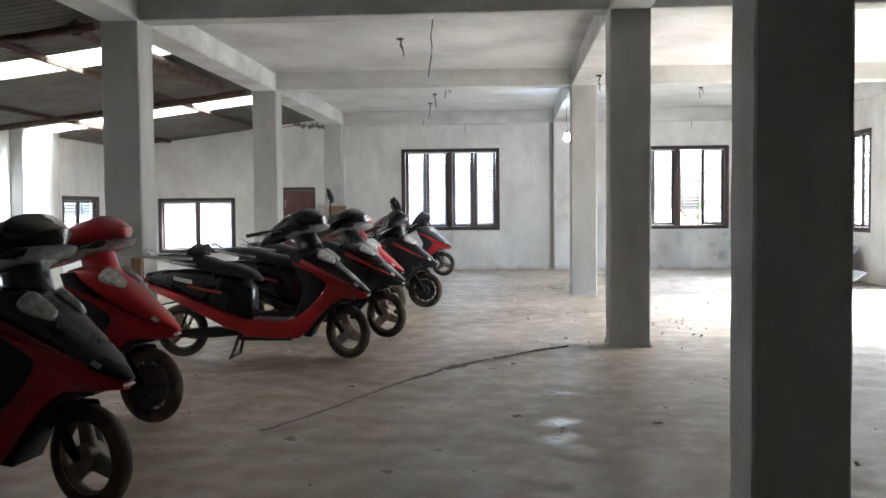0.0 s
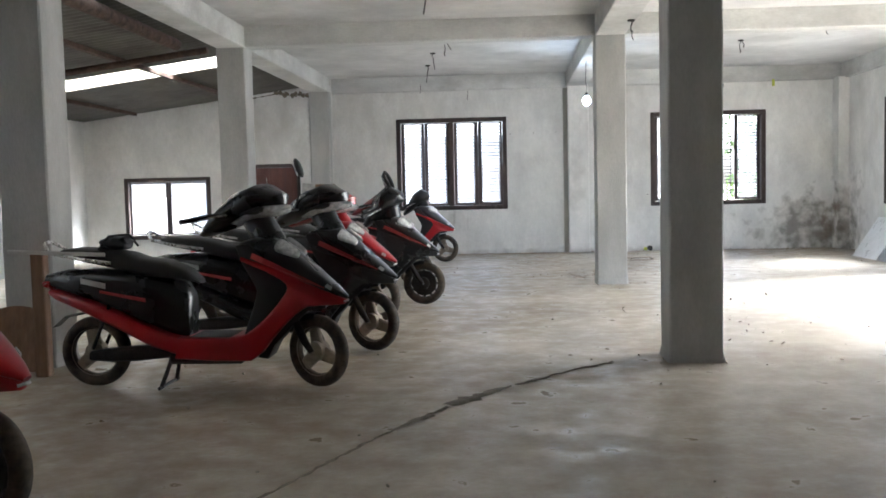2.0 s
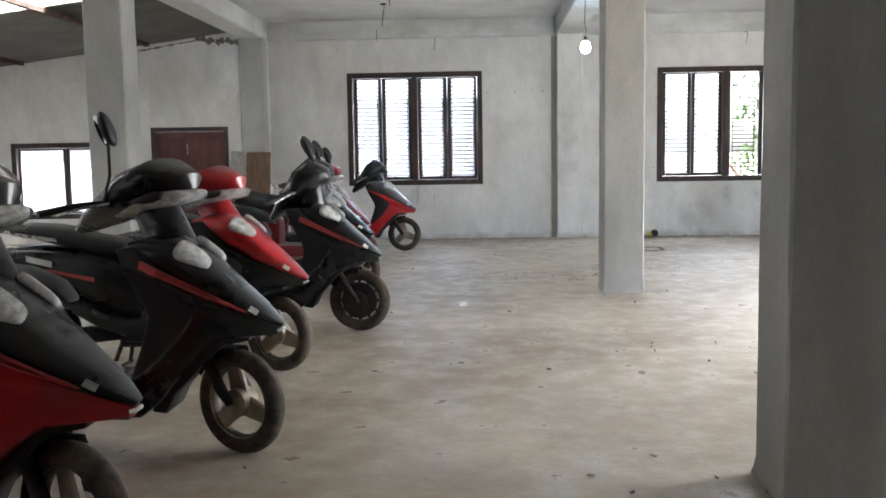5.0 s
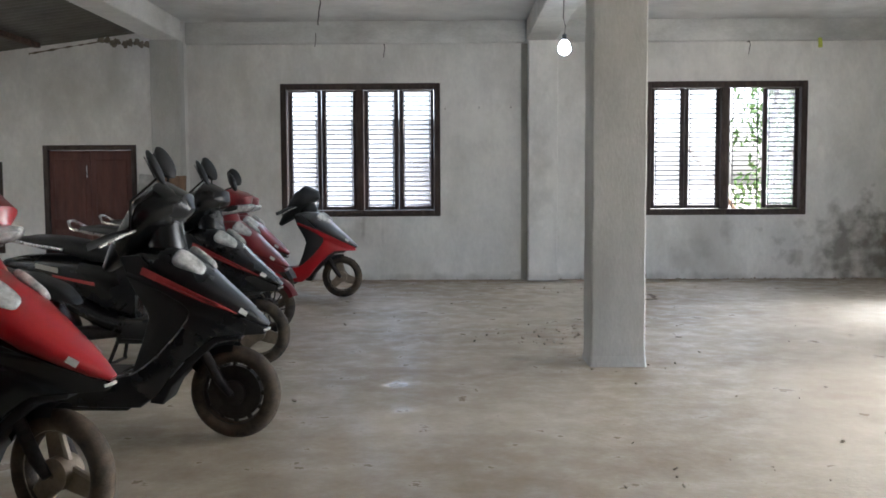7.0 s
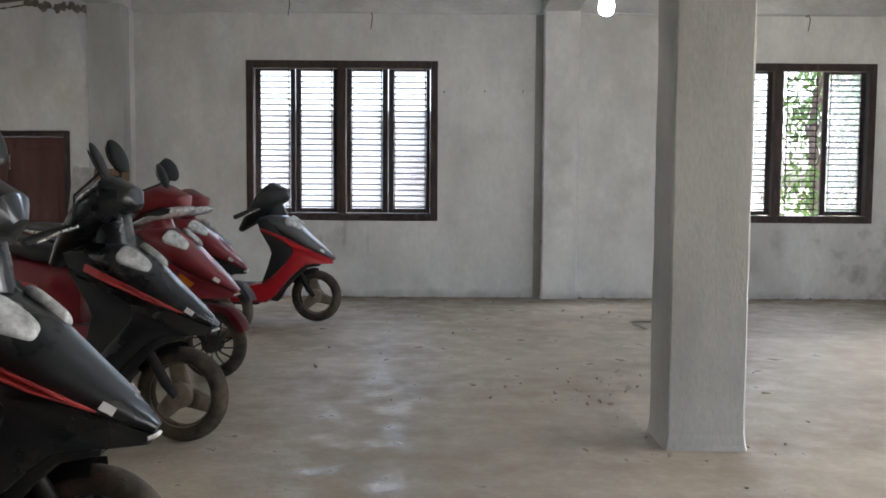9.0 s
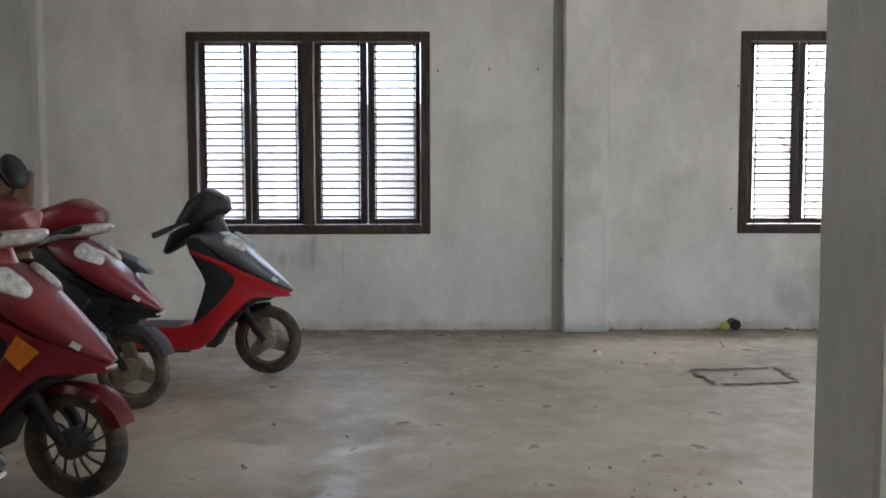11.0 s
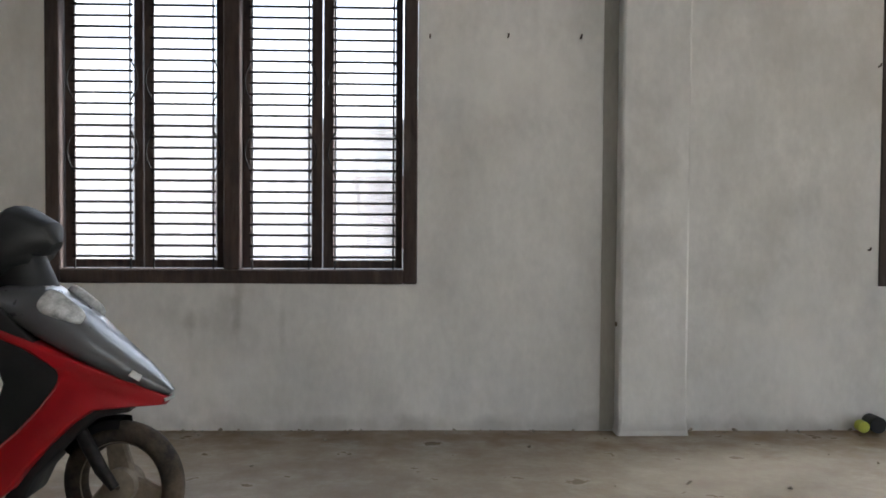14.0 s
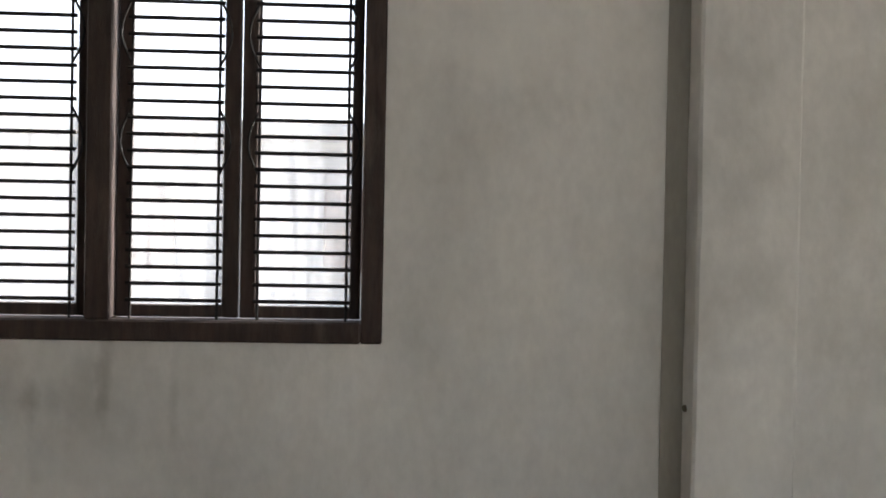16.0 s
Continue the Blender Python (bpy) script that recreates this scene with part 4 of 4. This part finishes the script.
for i, (x, y, d, tw) in enumerate(((-1.82, 10.45, 0.24, True), (-1.29, 9.15, 0.68, False), (-1.83, 16.2, 0.27, False), (-1.54, 14.95, 0.24, True), (0.88, 12.1, 0.24, True), (3.1, 15.9, 0.2, True), (4.05, 14.7, 0.14, False), (-2.05, 17.7, 0.32, False), (3.6, 10.3, 0.2, True))):
    ceiling_wire(x, y, d, 70 + i, SLAB if not CX0 < x < CX1 else BOT - 0.004, tw)


def wall_wire(x, z, seed):
    e = empty("wall_wire", pose(x, YN - 0.02, z), "short wire end poking out of the wall", "wire", "wire ends on the walls")
    part("wire", T([(0, 0.01, 0.1), (0.0, -0.08, 0.1), (0.01, -0.1, 0.05), (-0.01, -0.09, -0.08)], 0.006, 6), WIRE, e)


for i, (x, z) in enumerate(((-1.4, 3.15), (3.58, 3.16), (-2.34, 3.3))):
    wall_wire(x, z, i)
sock = tagged(part("lamp_holder", T([(4.55, YN + 0.01, 3.3), (4.55, YN - 0.08, 3.28), (4.55, YN - 0.09, 3.17)], 0.028, 10), YELLOW), "yellowed lamp holder fixed high on the wall", "lamp holder")


def nail(x, y, z):
    e = part("nail", T([(0, 0.02, 0), (0, -0.03, 0.005), (0, -0.035, 0.02)], 0.005, 6), RUST)
    e.matrix_basis = pose(x, y, z)
    return tagged(e, "rusty nail stuck in the plastered wall", "nail", "nails in the wall")


for x, z in ((-0.57, 2.37), (-0.1, 2.38), (0.34, 2.38), (2.13, 1.11), (2.17, 2.23)):
    nail(x, YN, z)
hole = tagged(part("wall_plug", T([(0.578, 19.32, 0.657), (0.561, 19.32, 0.657)], 0.014, 8), SOIL), "small dark plug in the pilaster's side", "plug")


# ---- floor marks ----
def ragged_strip(name, pts, width, seed, material, label, category):
    """Thin raised crust with a torn outline along a line on the floor."""
    rnd = random.Random(seed)
    bm = bmesh.new()
    line = []
    for (x0, y0), (x1, y1) in zip(pts, pts[1:]):
        n = max(2, int(math.hypot(x1 - x0, y1 - y0) / 0.05))
        line += [(x0 + (x1 - x0) * k / n, y0 + (y1 - y0) * k / n) for k in range(n)]
    prev = None
    for i, (x, y) in enumerate(line):
        t = i / (len(line) - 1)
        w = width(t) * rnd.uniform(0.35, 1.3)
        dx, dy = (line[min(i + 1, len(line) - 1)][k] - line[max(i - 1, 0)][k] for k in (0, 1))
        l = math.hypot(dx, dy) or 1
        px, py = -dy / l, dx / l
        o = rnd.uniform(-0.012, 0.012)
        row = [bm.verts.new((x + px * (o + s * w), y + py * (o + s * w), z)) for s, z in ((-1, 0.0015), (-0.4, 0.006 + rnd.uniform(0, 0.005)), (0.4, 0.006 + rnd.uniform(0, 0.004)), (1, 0.0015))]
        if prev:
            for k in range(3):
                bm.faces.new((prev[k], prev[k + 1], row[k + 1], row[k]))
        prev = row
    return tagged(part(name, bm, material), label, category)


ragged_strip("floor_crack", [(-1.98, 4.1), (-1.75, 4.55), (-1.33, 5.65), (-0.99, 6.35)], lambda t: 0.006 + 0.01 * t, 1, SOIL, "thin dark crack in the cement floor", "crack")
ragged_strip("floor_crack", [(-1.0, 6.34), (-0.82, 6.62), (-0.59, 6.92)], lambda t: 0.07 * math.sin(math.pi * min(1, t + 0.12)) + 0.01, 2, SOIL, "broken brown crust along a floor crack", "crack")
ragged_strip("floor_crack", [(-0.59, 6.92), (-0.2, 7.37), (0.18, 7.73)], lambda t: 0.01 + 0.02 * max(0, math.sin(9 * t)), 3, SOIL, "thin dark crack in the cement floor", "crack")
ragged_strip("floor_crack", [(-1.22, 5.95), (-1.05, 6.14)], lambda t: 0.035, 4, SOIL, "broken brown crust along a floor crack", "crack")
ragged_strip("floor_crack", [(-0.42, 4.57), (-0.31, 4.61)], lambda t: 0.035, 5, SOIL, "dark chipped hole in the cement floor", "crack")
for k, (a, b_) in enumerate((((1.26, 17.48), (1.90, 17.54)), ((1.90, 17.54), (1.88, 17.05)), ((1.88, 17.05), (1.29, 16.97)), ((1.29, 16.97), (1.26, 17.48)))):
    ragged_strip("hatch_joint", [a, b_], lambda t: 0.032, 10 + k, SOIL, "rough broken edge of a patched floor hatch", "crack")


def grit():
    """Loose chips and crumbs of mortar over the floor."""
    rnd = random.Random(9)
    bm = bmesh.new()
    spots = [(rnd.uniform(-3.5, 5.2), rnd.uniform(1, 19.2)) for _ in range(120)]
    spots += [(rnd.gauss(0.45, 0.35), rnd.gauss(14.5, 0.4)) for _ in range(60)] + [(rnd.uniform(-3.6, 5.4), YN - abs(rnd.gauss(0, 0.05)) - 0.01) for _ in range(150)] + [(rnd.gauss(1.6, 0.5), rnd.gauss(9.5, 0.9)) for _ in range(50)]
    spots += [(x0 + rnd.gauss(0, 0.25), y0 + rnd.gauss(0, 0.2)) for y0 in (7.65, 13.2) for x0 in (0.7,) for _ in range(14)]
    for x, y in spots:
        s = rnd.uniform(0.004, 0.016) * (1.6 if rnd.random() < 0.1 else 1)
        bmesh.ops.create_cube(bm, size=s, matrix=Matrix.Translation((x, y, s * 0.25)) @ Euler((rnd.uniform(0, 1), rnd.uniform(0, 1), rnd.uniform(0, 3))).to_matrix().to_4x4() @ Matrix.Diagonal((rnd.uniform(0.8, 2.2), 1, 0.6, 1)))
    tagged(part("floor_grit", bm, GRIT), "scattered crumbs of mortar and dirt on the floor", "debris", kind="stuff")


grit()


def floor_chip(x, y, s, seed):
    rnd = random.Random(seed)
    bm = bmesh.new()
    n = 11
    ring = [bm.verts.new((s * rnd.uniform(0.5, 1.2) * math.cos(6.283 * k / n) * 1.8, s * rnd.uniform(0.5, 1.2) * math.sin(6.283 * k / n), 0.002)) for k in range(n)]
    top = [bm.verts.new((v.co.x * 0.6, v.co.y * 0.6, 0.008)) for v in ring]
    for k in range(n):
        bm.faces.new((ring[k], ring[(k + 1) % n], top[(k + 1) % n], top[k]))
    bm.faces.new(top)
    ob = part("floor_chip", bm, GRIT)
    ob.matrix_basis = pose(x, y, 0, 0, 0, rnd.uniform(0, 180))
    return tagged(ob, "flake of broken cement lying on the floor", "debris", "flakes on the floor")


_r = random.Random(77)
for k in range(26):
    floor_chip(_r.uniform(-1.2, 4.5), _r.uniform(3, 18.5), _r.uniform(0.010, 0.026), k)

# ---- things along the walls ----
pipe = empty("drain_pipe", pose(2.14, YN, 0.055), "dark pipe end with a yellow-green cap by the wall", "pipe")
part("pipe", T([(0.02, 0.05, 0), (0.02, -0.12, 0)], 0.05, 14), BLACKPLASTIC, pipe, smooth=True)
part("cap", T([(-0.07, -0.06, -0.01), (-0.07, -0.12, -0.012)], 0.035, 12), YELLOW, pipe, "yellow-green plastic cap", smooth=True)


def leaning_slab(y0, w, h, t, material, label, foot):
    a = math.degrees(math.atan2(foot - t, h))
    ob = part("stone_slab", B(0, t, 0, w, 0, h, bevel=0.004), material)
    ob.matrix_basis = pose(XE - foot, y0, 0.0, 0, a, 0)
    return tagged(ob, label, "stone slab", "slabs leaning on the wall")


leaning_slab(16.25, 1.05, 0.80, 0.025, MARBLE, "white polished stone slab leaning against the wall", 0.56)
leaning_slab(15.45, 0.75, 0.78, 0.025, STONEGREY, "grey stone slab leaning beside a white one", 0.56)
leaning_slab(14.5, 0.9, 0.45, 0.025, MARBLE, "white polished stone slab leaning against the wall", 0.7)

board = part("wooden_board", B(-0.2, 0.2, 0, 0.03, 0, 1.48, bevel=0.004), RAWWOOD)
board.matrix_basis = pose(-4.25, 18.6, 0.0, -8, 0, -6)
tagged(board, "brown wooden board leaning in the corner", "board")
card = part("card_sheet", B(-0.17, 0.17, 0, 0.006, 0, 1.5, bevel=0.002), CARD)
card.matrix_basis = pose(-4.66, 18.78, 0.0, -7, 5, 4)
tagged(card, "pale sheet of card leaning on the wall by the door", "card sheet")


def brown_panel():
    """A thin plywood panel with a rounded top edge, leaning on the column."""
    bm = bmesh.new()
    top = [(-0.27 + 0.54 * k / 10, 0.40 + 0.11 * math.sin(math.pi * (0.12 + 0.76 * k / 10))) for k in range(11)]
    ring = [(-0.25, 0.0), *top, (0.25, 0.0)]
    a = [bm.verts.new((x, 0.0, z)) for x, z in ring]
    b_ = [bm.verts.new((x, 0.014, z)) for x, z in ring]
    bm.faces.new(a[::-1])
    bm.faces.new(b_)
    for k in range(len(a)):
        bm.faces.new((a[k], a[(k + 1) % len(a)], b_[(k + 1) % len(a)], b_[k]))
    ob = part("plywood_sheet", bm, RAWWOOD)
    ob.matrix_basis = pose(-4.42, 7.50, 0.0, -14, 0, 0)
    tagged(ob, "thin brown plywood panel with rounded top against the column", "plywood")


brown_panel()
pipe_rail = tagged(part("plastic_pipe", T([(-4.02, 6.83, 0.962), (-3.68, 6.82, 0.945), (-3.34, 6.82, 0.93)], 0.014, 10), WHITEMARK, smooth=True), "pale plastic pipe lying on a scooter's grab rail", "pipe")
post = tagged(part("wooden_post", B(-4.12, -4.02, 7.29, 7.38, 0, 0.92, bevel=0.008), RAWWOOD), "short dark wooden post standing beside the column", "post")


# ---- broken plaster and cracks on the annex wall ----
def wall_crack(pts, seed, width, y):
    rnd = random.Random(seed)
    bm = bmesh.new()
    prev = None
    (x0, z0), (x1, z1) = pts
    n = 22
    for k in range(n + 1):
        x, z = x0 + (x1 - x0) * k / n + rnd.uniform(-0.012, 0.012), z0 + (z1 - z0) * k / n
        w = width * rnd.uniform(0.2, 1.2) * (1 - 0.6 * k / n)
        d = (0.0, w) if abs(z1 - z0) < abs(x1 - x0) else (w, 0.0)
        row = [bm.verts.new((x - d[0], y, z - d[1])), bm.verts.new((x, y - 0.003, z)), bm.verts.new((x + d[0], y, z + d[1]))]
        if prev:
            for i in range(2):
                bm.faces.new((prev[i], prev[i + 1], row[i + 1], row[i]))
        prev = row
    return tagged(part("wall_crack", bm, SOIL), "dark ragged crack in the wall plaster", "crack")


wall_crack([(-4.49, 3.1), (-4.51, 2.05)], 1, 0.016, YA - 0.003)
wall_crack([(-6.2, 3.12), (-5.2, 3.28)], 2, 0.02, YA - 0.003)
for k in range(9):
    rr = random.Random(200 + k)
    bm = bmesh.new()
    bmesh.ops.create_icosphere(bm, subdivisions=2, radius=0.05)
    for v in bm.verts:
        v.co *= rr.uniform(0.6, 1.25)
        v.co.y *= 0.35
    ob = part("plaster_hole", bm, SOIL)
    ob.matrix_basis = pose(-5.2 + 0.078 * k + rr.uniform(-0.02, 0.02), YA - 0.004, 3.27 - 0.006 * k + rr.uniform(-0.02, 0.03))
    tagged(ob, "dark broken-out hole under the roof edge", "hole", "holes under the roof")
timber = tagged(part("roof_timber", T([(-4.9, 7.9, 3.28), (-4.87, 10.2, 3.27), (-4.88, 12.6, 3.26)], [0.085, 0.08, 0.075], 10), RUST, smooth=True), "dark weathered timber under the roof edge", "timber", kind="structure")


def cloth_bundle(x, y, z):
    """A crumpled black bag tied on a seat."""
    rnd = random.Random(5)
    e = empty("cloth_bundle", pose(x, y, z), "crumpled black cloth bundle lying on a scooter seat", "bundle")
    bm = bmesh.new()
    bmesh.ops.create_icosphere(bm, subdivisions=3, radius=1)
    for v in bm.verts:
        n = 1 + 0.35 * noise.noise(v.co * 1.7) + 0.12 * noise.noise(v.co * 5)
        v.co = Vector((v.co.x * 0.12 * n, v.co.y * 0.10 * n, max(-0.035, v.co.z * 0.06 * n)))
    part("bag_body", bm, VINYL, e, smooth=True)
    part("strap", T([(-0.1, -0.1, -0.03), (-0.04, -0.06, 0.06), (0.06, 0.05, 0.065), (0.1, 0.1, -0.02)], 0.009, 6), BLACKPLASTIC, e)


cloth_bundle(-3.32, 7.0, 0.99)
